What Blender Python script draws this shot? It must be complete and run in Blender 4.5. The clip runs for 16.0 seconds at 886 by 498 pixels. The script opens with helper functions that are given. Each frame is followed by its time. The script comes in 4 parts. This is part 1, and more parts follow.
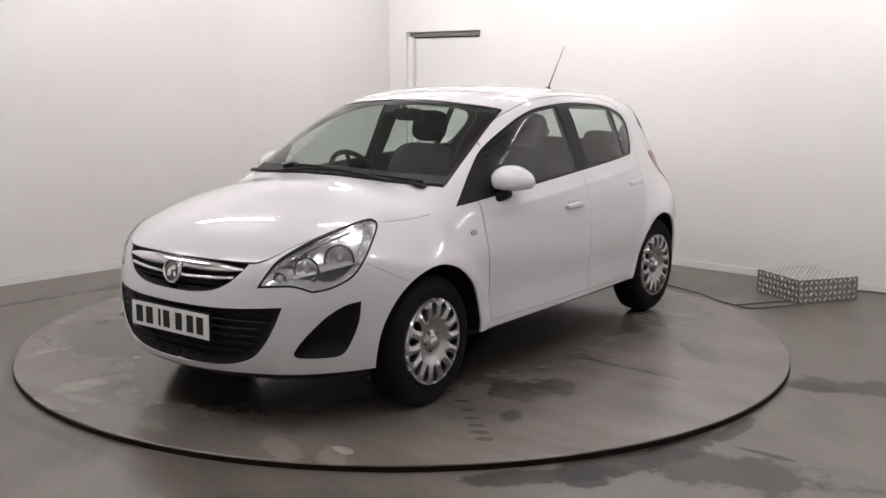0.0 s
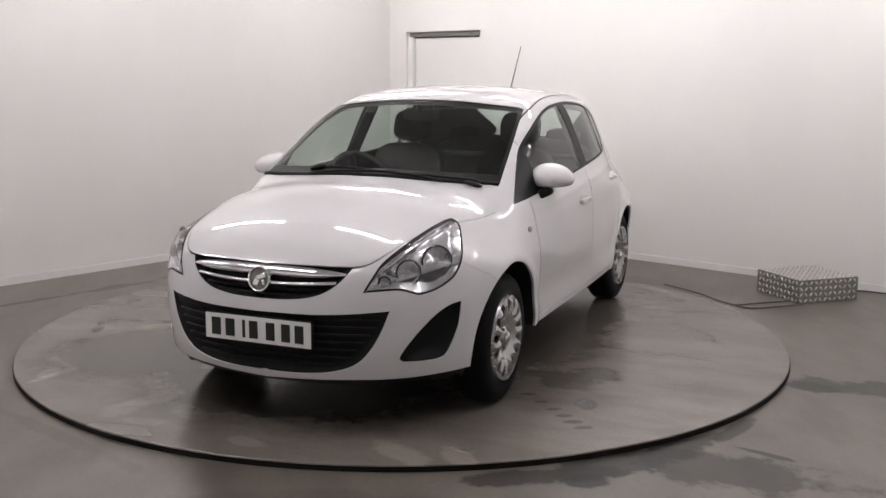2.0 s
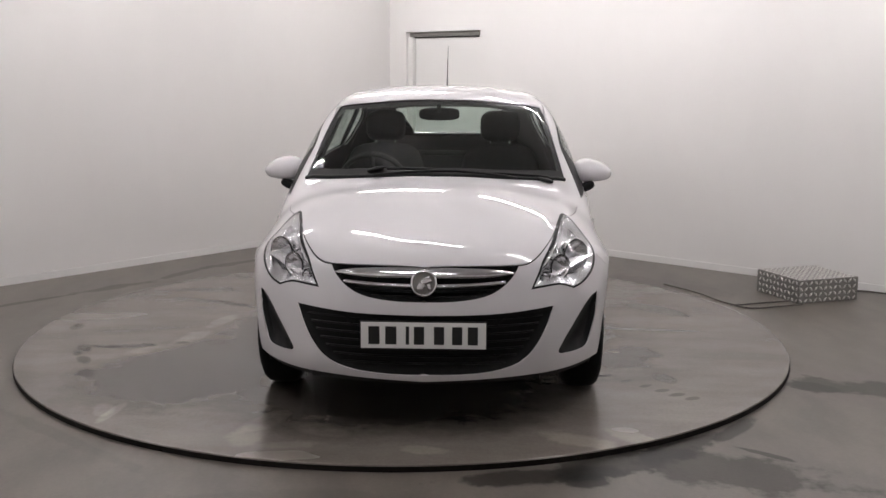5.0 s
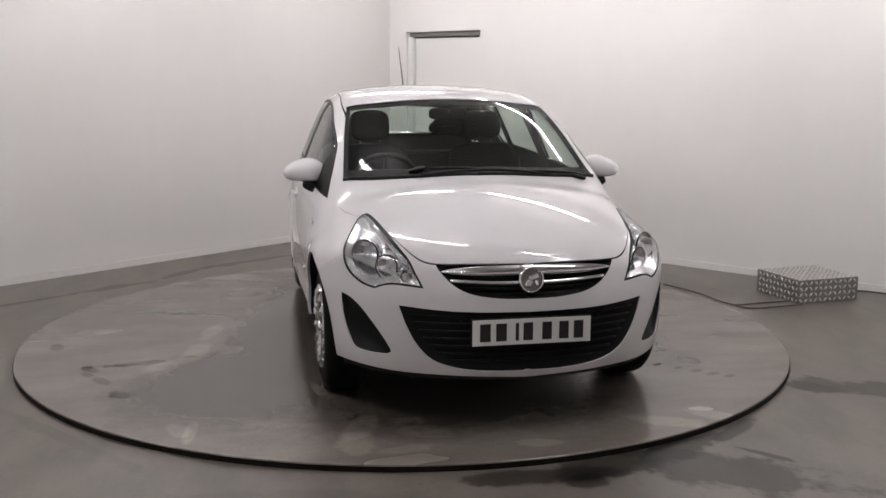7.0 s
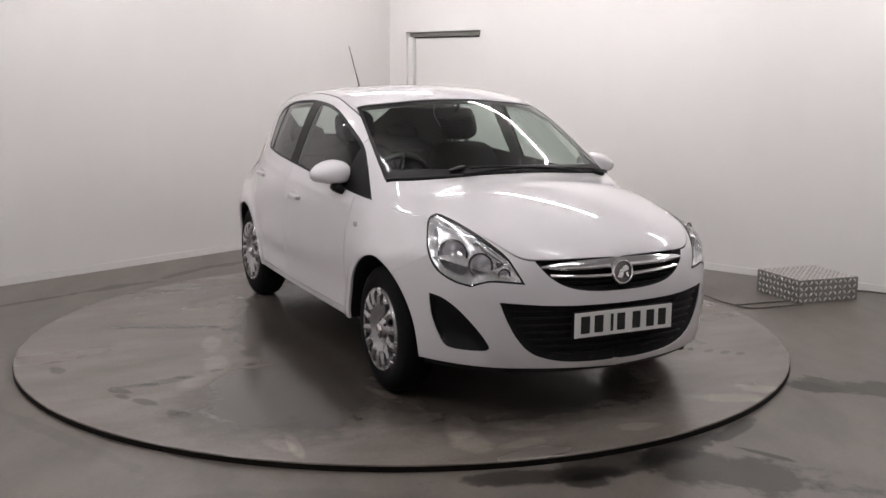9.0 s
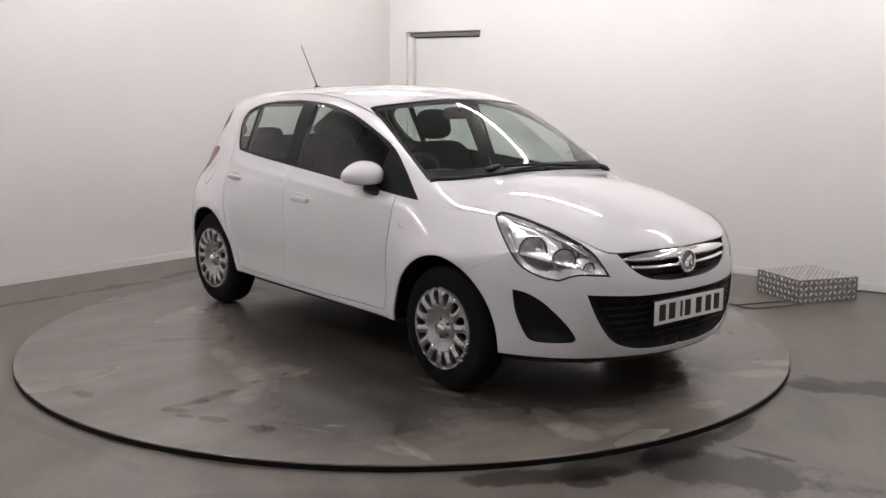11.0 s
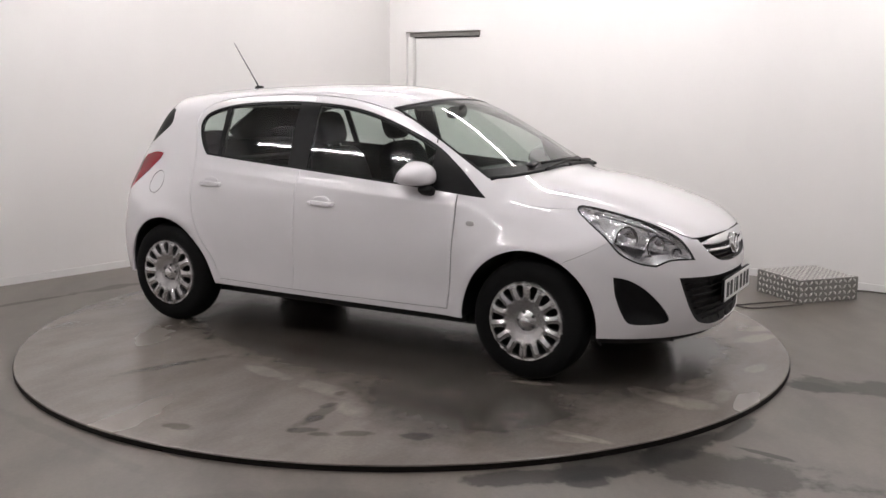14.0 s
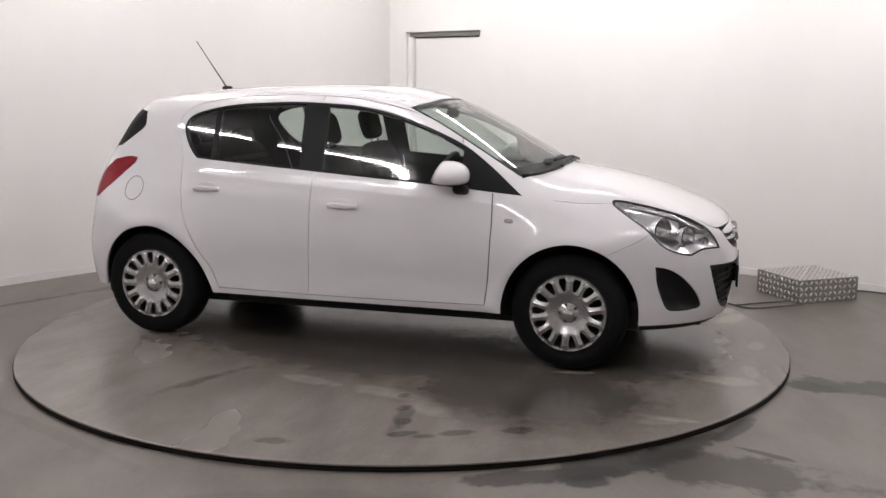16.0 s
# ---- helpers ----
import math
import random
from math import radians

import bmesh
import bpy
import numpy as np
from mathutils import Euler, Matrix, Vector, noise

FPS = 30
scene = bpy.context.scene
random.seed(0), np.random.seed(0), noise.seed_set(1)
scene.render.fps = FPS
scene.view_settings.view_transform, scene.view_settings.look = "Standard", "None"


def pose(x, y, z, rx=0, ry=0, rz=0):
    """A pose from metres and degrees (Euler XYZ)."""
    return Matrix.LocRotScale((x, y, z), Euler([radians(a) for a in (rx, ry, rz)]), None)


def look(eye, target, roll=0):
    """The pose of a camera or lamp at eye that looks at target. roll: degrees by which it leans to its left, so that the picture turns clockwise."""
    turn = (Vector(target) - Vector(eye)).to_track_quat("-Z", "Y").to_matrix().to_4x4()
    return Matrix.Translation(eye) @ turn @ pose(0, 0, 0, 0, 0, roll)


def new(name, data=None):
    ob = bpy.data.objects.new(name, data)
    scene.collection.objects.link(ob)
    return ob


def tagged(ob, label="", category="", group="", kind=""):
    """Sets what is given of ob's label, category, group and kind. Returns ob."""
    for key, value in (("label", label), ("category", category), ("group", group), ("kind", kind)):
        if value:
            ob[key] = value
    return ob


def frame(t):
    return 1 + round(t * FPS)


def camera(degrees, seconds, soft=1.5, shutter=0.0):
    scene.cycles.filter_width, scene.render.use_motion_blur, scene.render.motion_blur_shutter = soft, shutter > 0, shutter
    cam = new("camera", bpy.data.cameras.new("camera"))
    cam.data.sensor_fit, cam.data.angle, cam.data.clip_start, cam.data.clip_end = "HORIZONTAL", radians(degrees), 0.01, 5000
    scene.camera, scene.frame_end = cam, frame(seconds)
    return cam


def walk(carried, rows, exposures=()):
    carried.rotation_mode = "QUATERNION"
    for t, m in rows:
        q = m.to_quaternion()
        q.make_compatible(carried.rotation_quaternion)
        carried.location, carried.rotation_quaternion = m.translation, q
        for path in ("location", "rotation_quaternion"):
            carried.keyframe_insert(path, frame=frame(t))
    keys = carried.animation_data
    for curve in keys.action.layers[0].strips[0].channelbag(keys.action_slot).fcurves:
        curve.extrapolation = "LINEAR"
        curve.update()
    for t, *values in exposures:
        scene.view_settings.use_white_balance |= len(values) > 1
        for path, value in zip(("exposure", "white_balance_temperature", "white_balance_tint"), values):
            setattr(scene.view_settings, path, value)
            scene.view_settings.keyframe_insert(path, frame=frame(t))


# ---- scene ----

# ---------------------------------------------------------------- camera
# The turntable's axis is the origin, its steel top is z = 0.
PAN, PITCH, ROLL = 2.0856, 9.568, 0.315
EYE = Vector((0.0, -6.010, 1.504))
aim = EYE + Vector((math.sin(radians(PAN)) * math.cos(radians(PITCH)), math.cos(radians(PAN)) * math.cos(radians(PITCH)), -math.sin(radians(PITCH))))
VIEW = look(EYE, aim, ROLL)
cam = camera(47.25, 16.0, soft=1.5)
walk(cam, [(0.0, VIEW), (16.0, VIEW)], exposures=[(0.0, 0.01), (2.0, -0.10), (4.0, -0.16), (7.0, -0.24), (9.0, -0.20), (12.5, -0.03), (16.0, 0.06)])

# ---------------------------------------------------------------- world and light levels
TUBE = 80.0
world = bpy.data.worlds.new("world")
scene.world = world
world.use_nodes = True
world.node_tree.nodes["Background"].inputs["Color"].default_value = (0.02, 0.02, 0.02, 1)


# ---------------------------------------------------------------- materials
def material(name, color, rough=0.5, metal=0.0, **more):
    m = bpy.data.materials.new(name)
    m.use_nodes = True
    b = m.node_tree.nodes["Principled BSDF"]
    b.inputs["Base Color"].default_value = (*color, 1)
    b.inputs["Roughness"].default_value = rough
    b.inputs["Metallic"].default_value = metal
    for key, value in more.items():
        b.inputs[key.replace("_", " ")].default_value = value
    return m


def node(m, kind, **props):
    n = m.node_tree.nodes.new(kind)
    for key, value in props.items():
        if key == "operation":
            n.operation = value
        elif key == "blend_type":
            n.blend_type = value
        elif key == "data_type":
            n.data_type = value
    return n


def noise_tex(m, scale, detail=4.0, rough=0.55, stretch=(1, 1, 1), distort=0.0):
    tree = m.node_tree
    co = node(m, "ShaderNodeTexCoord")
    mp = node(m, "ShaderNodeMapping")
    mp.inputs["Scale"].default_value = stretch
    n = node(m, "ShaderNodeTexNoise")
    n.inputs["Scale"].default_value = scale
    n.inputs["Detail"].default_value = detail
    n.inputs["Roughness"].default_value = rough
    n.inputs["Distortion"].default_value = distort
    tree.links.new(co.outputs["Object"], mp.inputs["Vector"])
    tree.links.new(mp.outputs["Vector"], n.inputs["Vector"])
    return n.outputs["Fac"]


def ramp(m, src, stops):
    r = node(m, "ShaderNodeValToRGB")
    e = r.color_ramp.elements
    while len(e) < len(stops):
        e.new(0.5)
    for el, (p, c) in zip(e, stops):
        el.position = p
        el.color = (*c, 1) if len(c) == 3 else c
    m.node_tree.links.new(src, r.inputs["Fac"])
    return r.outputs["Color"]


def mix(m, fac, a, b, kind="MIX"):
    n = node(m, "ShaderNodeMixRGB", blend_type=kind)
    links = m.node_tree.links
    for sock, v in zip(n.inputs, (fac, a, b)):
        if isinstance(v, (int, float)):
            sock.default_value = v
        elif isinstance(v, tuple):
            sock.default_value = (*v, 1)
        else:
            links.new(v, sock)
    return n.outputs["Color"]


def bsdf(m):
    return m.node_tree.nodes["Principled BSDF"]


def bump(m, src, strength, dist):
    n = node(m, "ShaderNodeBump")
    n.inputs["Strength"].default_value = strength
    n.inputs["Distance"].default_value = dist
    m.node_tree.links.new(src, n.inputs["Height"])
    m.node_tree.links.new(n.outputs["Normal"], bsdf(m).inputs["Normal"])


def grey(v):
    return (v, v, v)


def patch(m, x, y, rx, ry, turn, edge, soft=0.62):
    """One where a stain lies: an ellipse on the ground with a ragged border."""
    links = m.node_tree.links
    co, mp, ln, sub = node(m, "ShaderNodeTexCoord"), node(m, "ShaderNodeMapping"), node(m, "ShaderNodeVectorMath", operation="LENGTH"), node(m, "ShaderNodeMath", operation="ADD")
    mp.vector_type = "TEXTURE"
    mp.inputs["Location"].default_value = (x, y, 0)
    mp.inputs["Rotation"].default_value = (0, 0, radians(turn))
    mp.inputs["Scale"].default_value = (rx, ry, 1000)
    links.new(co.outputs["Object"], mp.inputs["Vector"])
    links.new(mp.outputs["Vector"], ln.inputs[0])
    links.new(ln.outputs["Value"], sub.inputs[0])
    links.new(edge, sub.inputs[1])
    return ramp(m, sub.outputs[0], [(soft, grey(1.0)), (1.0, grey(0.0))])


def ragged(m, wide, fine):
    """Noise round zero that frays the border of a stain."""
    links = m.node_tree.links
    out = None
    for src, k in ((noise_tex(m, 4.2, 5, 0.6, (1, 0.6, 1)), wide), (noise_tex(m, 13, 4, 0.6), fine)):
        n = node(m, "ShaderNodeMath", operation="MULTIPLY_ADD")
        links.new(src, n.inputs[0])
        n.inputs[1].default_value, n.inputs[2].default_value = k, -k / 2
        if out is not None:
            add = node(m, "ShaderNodeMath", operation="ADD")
            links.new(out.outputs[0], add.inputs[0])
            links.new(n.outputs[0], add.inputs[1])
            n = add
        out = n
    return out.outputs[0]


def concrete(name, base, dark, wet, stains=(), soft=0.62, streak=0.74, wet_and_shade=()):
    """Worn grey floor with damp stains at two scales; the broad areas mix wetness and painted shade."""
    m = material(name, base, 0.5)
    links = m.node_tree.links
    big = noise_tex(m, 1.1, 3, 0.5, (1, 0.55, 1), 0.0)
    mid = noise_tex(m, 4.5, 5, 0.6, (1, 0.4, 1), 0.0)
    fine = noise_tex(m, 60, 4, 0.6)
    c1 = ramp(m, big, [(0.42, grey(1.0)), (0.66, grey(wet))])
    c2 = ramp(m, mid, [(0.36, grey(streak)), (0.62, grey(1.05))])
    c3 = ramp(m, fine, [(0.3, grey(0.92)), (0.7, grey(1.05))])
    c = mix(m, 1.0, mix(m, 1.0, mix(m, 1.0, base, c1, "MULTIPLY"), c2, "MULTIPLY"), c3, "MULTIPLY")
    r = ramp(m, big, [(0.36, grey(dark + 0.06)), (0.72, grey(dark))])
    if wet_and_shade:
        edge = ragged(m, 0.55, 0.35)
        # one mask for wet steel and for the shade under and round the car
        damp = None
        for x, y, rx, ry, turn in wet_and_shade:
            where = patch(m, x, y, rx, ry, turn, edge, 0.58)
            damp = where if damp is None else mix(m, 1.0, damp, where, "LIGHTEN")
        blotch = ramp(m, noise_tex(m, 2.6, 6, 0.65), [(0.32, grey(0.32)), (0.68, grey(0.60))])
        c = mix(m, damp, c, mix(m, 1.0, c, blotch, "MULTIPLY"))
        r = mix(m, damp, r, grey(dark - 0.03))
    edge = ragged(m, 1.9, 0.8)
    spec = grey(0.5)
    for x, y, rx, ry, turn, depth in stains:
        where = patch(m, x, y, rx, ry, turn, edge, soft)
        c = mix(m, where, c, mix(m, 1.0, c, grey(depth), "MULTIPLY"))
        if depth < 0.6:
            spec = mix(m, where, spec, grey(0.22))
    links.new(c, bsdf(m).inputs["Base Color"])
    links.new(r, bsdf(m).inputs["Roughness"])
    if not isinstance(spec, tuple):
        links.new(spec, bsdf(m).inputs["Specular IOR Level"])
    bump(m, fine, 0.10, 0.004)
    return m


def painted_wall(name, base):
    m = material(name, base, 0.55)
    a = noise_tex(m, 0.5, 3, 0.5)
    b = noise_tex(m, 5, 6, 0.6, (1, 1, 0.4))
    c = mix(m, 1.0, base, mix(m, 1.0, ramp(m, a, [(0.3, grey(0.95)), (0.7, grey(1.0))]), ramp(m, b, [(0.25, grey(0.985)), (0.6, grey(1.0))]), "MULTIPLY"), "MULTIPLY")
    m.node_tree.links.new(c, bsdf(m).inputs["Base Color"])
    bump(m, noise_tex(m, 90, 3), 0.08, 0.003)
    return m


def glass(name, tint, gloss=0.03):
    """A thin pane: tinted clear sheet with a mirror's share by Fresnel."""
    m = bpy.data.materials.new(name)
    m.use_nodes = True
    t = m.node_tree
    t.nodes.remove(t.nodes["Principled BSDF"])
    clear, shine, face, power, fres, mixer = (t.nodes.new("ShaderNode" + k) for k in ("BsdfTransparent", "BsdfGlossy", "LayerWeight", "Math", "Math", "MixShader"))
    clear.inputs["Color"].default_value = (*tint, 1)
    shine.inputs["Roughness"].default_value = gloss
    face.inputs["Blend"].default_value = 0.5
    power.operation, fres.operation = "POWER", "MULTIPLY_ADD"
    power.inputs[1].default_value = 5.0
    fres.inputs[1].default_value, fres.inputs[2].default_value = 0.945, 0.055
    t.links.new(face.outputs["Facing"], power.inputs[0])
    t.links.new(power.outputs[0], fres.inputs[0])
    t.links.new(fres.outputs[0], mixer.inputs[0])
    t.links.new(clear.outputs[0], mixer.inputs[1])
    t.links.new(shine.outputs[0], mixer.inputs[2])
    t.links.new(mixer.outputs[0], t.nodes["Material Output"].inputs["Surface"])
    return m


def paint(name, base):
    m = material(name, base, 0.5, 0.0, Coat_Weight=1.0, Coat_Roughness=0.03, Coat_IOR=1.5, Specular_IOR_Level=0.2)
    film = noise_tex(m, 2.2, 6, 0.65)
    c = mix(m, 1.0, base, ramp(m, film, [(0.3, grey(0.96)), (0.65, grey(1.0))]), "MULTIPLY")
    m.node_tree.links.new(c, bsdf(m).inputs["Base Color"])
    m.node_tree.links.new(ramp(m, film, [(0.35, grey(0.012)), (0.75, grey(0.05))]), bsdf(m).inputs["Coat Roughness"])
    return m


def emitter(name, color, strength):
    m = material(name, (0.9, 0.9, 0.9), 0.4)
    bsdf(m).inputs["Emission Color"].default_value = (*color, 1)
    bsdf(m).inputs["Emission Strength"].default_value = strength
    return m


# dashes, blots and dry spots on the turntable, in its own space
DASHES = [(0.94, 1.09, 0.042, 0.022, -62.0), (1.03, 1.18, 0.044, 0.022, -62.0), (1.11, 1.265, 0.046, 0.024, -62.0), (1.18, 1.335, 0.046, 0.024, -62.0), (1.24, 1.40, 0.044, 0.022, -62.0), (1.30, 1.46, 0.044, 0.022, -62.0),
          (0.40, -1.26, 0.05, 0.035, 70.0), (0.46, -1.44, 0.055, 0.035, 70.0), (0.52, -1.62, 0.06, 0.04, 60.0), (0.57, -1.76, 0.07, 0.035, 40.0), (0.66, -1.77, 0.06, 0.03, 28.0), (0.78, -1.69, 0.09, 0.035, 28.0), (1.03, -1.58, 0.08, 0.045, 28.0), (0.06, -2.01, 0.08, 0.04, 10.0)]
BLOTS = [(0.66, 1.20, 0.22, 0.16, 30), (0.43, 1.30, 0.16, 0.12, 60), (0.97, 1.38, 0.10, 0.05, 20), (-0.60, 1.62, 0.26, 0.09, 40), (-0.05, 1.45, 0.36, 0.025, 85), (-0.64, -1.30, 0.32, 0.05, 68), (0.50, -1.56, 0.20, 0.05, 95)]
DRY = [(1.70, -0.50, 0.20, 0.07, -26), (1.93, -0.54, 0.16, 0.09, 0), (2.01, -0.36, 0.18, 0.06, 100), (1.82, -0.24, 0.14, 0.07, 60), (2.03, 0.19, 0.13, 0.06, 80), (1.65, -1.23, 0.20, 0.03, -6), (1.60, -1.28, 0.10, 0.05, 20),
       (1.18, -0.62, 0.28, 0.035, 14), (0.33, -1.24, 0.22, 0.08, -15), (0.58, -1.42, 0.16, 0.09, -40), (-0.13, -1.16, 0.20, 0.06, -15), (1.90, 0.85, 0.20, 0.08, 60), (1.82, 1.08, 0.16, 0.06, 40)]
DECK_STAINS = [(*q, 0.58) for q in DASHES] + [(*q, 0.62) for q in BLOTS] + [(*q, 1.38) for q in DRY]
# wet where the car has dripped; the car's own shade is painted in too
WET_AND_SHADE = [(-0.15, -0.42, 1.55, 0.66, -9.0), (0.95, -1.02, 0.80, 0.62, -25.0), (1.25, -0.02, 0.78, 0.98, 0.0), (-0.30, 0.48, 1.80, 0.80, 7.0), (0.35, 0.70, 0.70, 0.42, -10.0)]
WALL = painted_wall("white_wall_paint", (0.80, 0.785, 0.775))
CEIL = painted_wall("grey_ceiling_paint", (0.48, 0.473, 0.466))
FLOOR = concrete("grey_concrete", (0.136, 0.118, 0.1025), 0.30, 0.85, [(2.42, -1.21, 0.50, 0.17, -22, 0.42), (2.05, -1.13, 0.16, 0.07, -30, 0.5), (1.30, -2.22, 0.46, 0.20, -27, 0.45), (0.50, -2.27, 0.46, 0.08, 8, 0.28), (0.87, -2.14, 0.42, 0.12, 24, 0.28), (1.15, -1.97, 0.34, 0.09, 38, 0.3), (1.45, -1.76, 0.3, 0.05, 48, 0.4), (0.70, -2.32, 0.10, 0.07, 10, 0.25),
    (-1.6, -1.68, 0.7, 0.05, -42, 0.8), (1.48, -2.04, 0.17, 0.022, -42, 0.4), (-2.62, 0.90, 0.34, 0.035, 46, 0.5), (-2.15, 1.40, 0.40, 0.075, 46, 0.55), (-1.78, 1.92, 0.36, 0.05, 60, 0.55), (-1.35, 2.45, 0.5, 0.07, 44, 0.55), (1.75, 1.55, 0.7, 0.25, -35, 0.68), (-0.6, -2.5, 0.8, 0.12, 5, 0.8)], 0.72)
STEEL = concrete("worn_grey_steel", (0.178, 0.156, 0.138), 0.215, 0.80, DECK_STAINS, 0.62, 0.84, WET_AND_SHADE)
EDGE = material("dirty_shaded_edge", (0.010, 0.008, 0.007), 0.8, Specular_IOR_Level=0.15)
CABLE = material("dusty_cable", (0.085, 0.078, 0.07), 0.6)
TRIM = material("white_gloss_trim", (0.78, 0.77, 0.76), 0.35)
ALU = material("brushed_aluminium", (0.27, 0.262, 0.25), 0.45, 0.8)
TREAD = material("tread_plate_aluminium", (0.66, 0.65, 0.625), 0.33, 0.9)
TUBES = emitter("lit_fluorescent_tube", (1.0, 0.956, 0.958), TUBE)
PAINT = paint("white_car_paint", (0.70, 0.684, 0.708))
BLACK = material("black_plastic", (0.006, 0.006, 0.0065), 0.5, Specular_IOR_Level=0.2)
GLOSSBLACK = material("satin_black_trim", (0.006, 0.006, 0.0065), 0.45, Specular_IOR_Level=0.12)
RUBBER = material("tyre_rubber", (0.006, 0.006, 0.0062), 0.8, Specular_IOR_Level=0.12)
bump(RUBBER, noise_tex(RUBBER, 120, 3), 0.2, 0.002)
CHROME = material("chrome", (0.78, 0.78, 0.80), 0.08, 1.0)
SATIN = material("silver_wheel_paint", (0.43, 0.425, 0.43), 0.24, 0.75)
REFLECTOR = material("headlamp_reflector", (0.90, 0.90, 0.92), 0.14, 1.0)
BEZEL = material("headlamp_bezel", (0.80, 0.80, 0.82), 0.24, 0.95)
facets = node(REFLECTOR, "ShaderNodeTexVoronoi")
facets.inputs["Scale"].default_value = 26.0
REFLECTOR.node_tree.links.new(node(REFLECTOR, "ShaderNodeTexCoord").outputs["Object"], facets.inputs["Vector"])
bump(REFLECTOR, facets.outputs["Distance"], 0.12, 0.012)
GAP = material("dark_shut_line", (0.006, 0.006, 0.006), 0.9)
LINING = material("dark_cabin_lining", (0.020, 0.020, 0.022), 0.8)
HEADLINER = material("grey_headlining", (0.22, 0.22, 0.21), 0.9)
CLOTH = material("charcoal_seat_cloth", (0.008, 0.0083, 0.0092), 0.9, Specular_IOR_Level=0.1)
bump(CLOTH, noise_tex(CLOTH, 260, 2), 0.3, 0.002)
DASH = material("dark_dashboard_plastic", (0.012, 0.012, 0.0125), 0.65, Specular_IOR_Level=0.25)
SCREEN_GLASS = glass("windscreen_glass", (0.74, 0.82, 0.77))
DOOR_GLASS = glass("door_glass", (0.72, 0.78, 0.75))
LENS = glass("clear_lens", (0.95, 0.95, 0.96))
REDLENS = material("red_tail_lens", (0.22, 0.002, 0.011), 0.10, 0.0, Specular_IOR_Level=0.3)
ORANGE = material("amber_lamp", (0.5, 0.22, 0.06), 0.2)
BULB = material("bulb_glass", (0.6, 0.6, 0.62), 0.1, 0.4)
REPEATER = material("repeater_lens", (0.42, 0.41, 0.41), 0.15)
PLATE = material("white_plate", (0.78, 0.78, 0.77), 0.4)
INK = material("black_ink", (0.01, 0.01, 0.01), 0.5)


# ---------------------------------------------------------------- mesh helpers
def solid(name, verts, faces, mat, parent=None, label="", smooth=False, normals=None):
    me = bpy.data.meshes.new(name)
    me.from_pydata([tuple(v) for v in verts], [], [tuple(f) for f in faces])
    me.update()
    me.materials.append(mat)
    if smooth or normals is not None:
        me.polygons.foreach_set("use_smooth", [True] * len(me.polygons))
    if normals is not None:
        me.normals_split_custom_set_from_vertices([tuple(n) for n in normals])
    ob = new(name, me)
    ob.parent = parent
    if label:
        ob["label"] = label
    return ob


def part(name, bm, mat, parent=None, label="", smooth=False):
    me = bpy.data.meshes.new(name)
    bmesh.ops.recalc_face_normals(bm, faces=bm.faces)
    bm.to_mesh(me)
    bm.free()
    me.materials.append(mat)
    if smooth:
        me.polygons.foreach_set("use_smooth", [True] * len(me.polygons))
    ob = new(name, me)
    ob.parent = parent
    if label:
        ob["label"] = label
    return ob


def empty(name, m=None):
    ob = new(name)
    ob.empty_display_size = 0.1
    if m is not None:
        ob.matrix_basis = m
    return ob


def box(sx, sy, sz, at=(0, 0, 0), bevel=0.0, m=None, bm=None):
    """A bevelled box, centred at `at`."""
    b = bmesh.new()
    bmesh.ops.create_cube(b, size=1, matrix=Matrix.Diagonal((sx, sy, sz, 1)))
    if bevel:
        bmesh.ops.bevel(b, geom=list(b.edges), offset=bevel, segments=2, affect="EDGES", profile=0.6)
    bmesh.ops.transform(b, matrix=(m or Matrix()) @ Matrix.Translation(at), verts=b.verts)
    if bm is None:
        return b
    me = bpy.data.meshes.new("tmp")
    b.to_mesh(me)
    b.free()
    bm.from_mesh(me)
    bpy.data.meshes.remove(me)
    return bm


def superbox(sx, sy, sz, m, e=0.35, nu=28, nv=16):
    """A soft cushion-like block (superellipsoid) with half sizes sx, sy, sz."""
    def p(c, k):
        return math.copysign(abs(c) ** k, c)
    bm = bmesh.new()
    rows = []
    for j in range(1, nv):
        a = -math.pi / 2 + math.pi * j / nv
        rows.append([bm.verts.new(m @ Vector((sx * p(math.cos(a), e) * p(math.cos(2 * math.pi * i / nu), e),
                                              sy * p(math.cos(a), e) * p(math.sin(2 * math.pi * i / nu), e), sz * p(math.sin(a), e)))) for i in range(nu)])
    lo, hi = bm.verts.new(m @ Vector((0, 0, -sz))), bm.verts.new(m @ Vector((0, 0, sz)))
    for a, b in zip(rows, rows[1:]):
        for i in range(nu):
            bm.faces.new((a[i], a[(i + 1) % nu], b[(i + 1) % nu], b[i]))
    for i in range(nu):
        bm.faces.new((lo, rows[0][(i + 1) % nu], rows[0][i]))
        bm.faces.new((hi, rows[-1][i], rows[-1][(i + 1) % nu]))
    return bm


def lathe(profile, n=64, axis="Y"):
    """Turns (radius, along) pairs round the y axis."""
    bm = bmesh.new()
    rings = []
    for r, a in profile:
        rings.append([bm.verts.new((r * math.cos(2 * math.pi * i / n), a, r * math.sin(2 * math.pi * i / n))) for i in range(n)])
    for a, b in zip(rings, rings[1:]):
        for i in range(n):
            bm.faces.new((a[i], a[(i + 1) % n], b[(i + 1) % n], b[i]))
    return bm


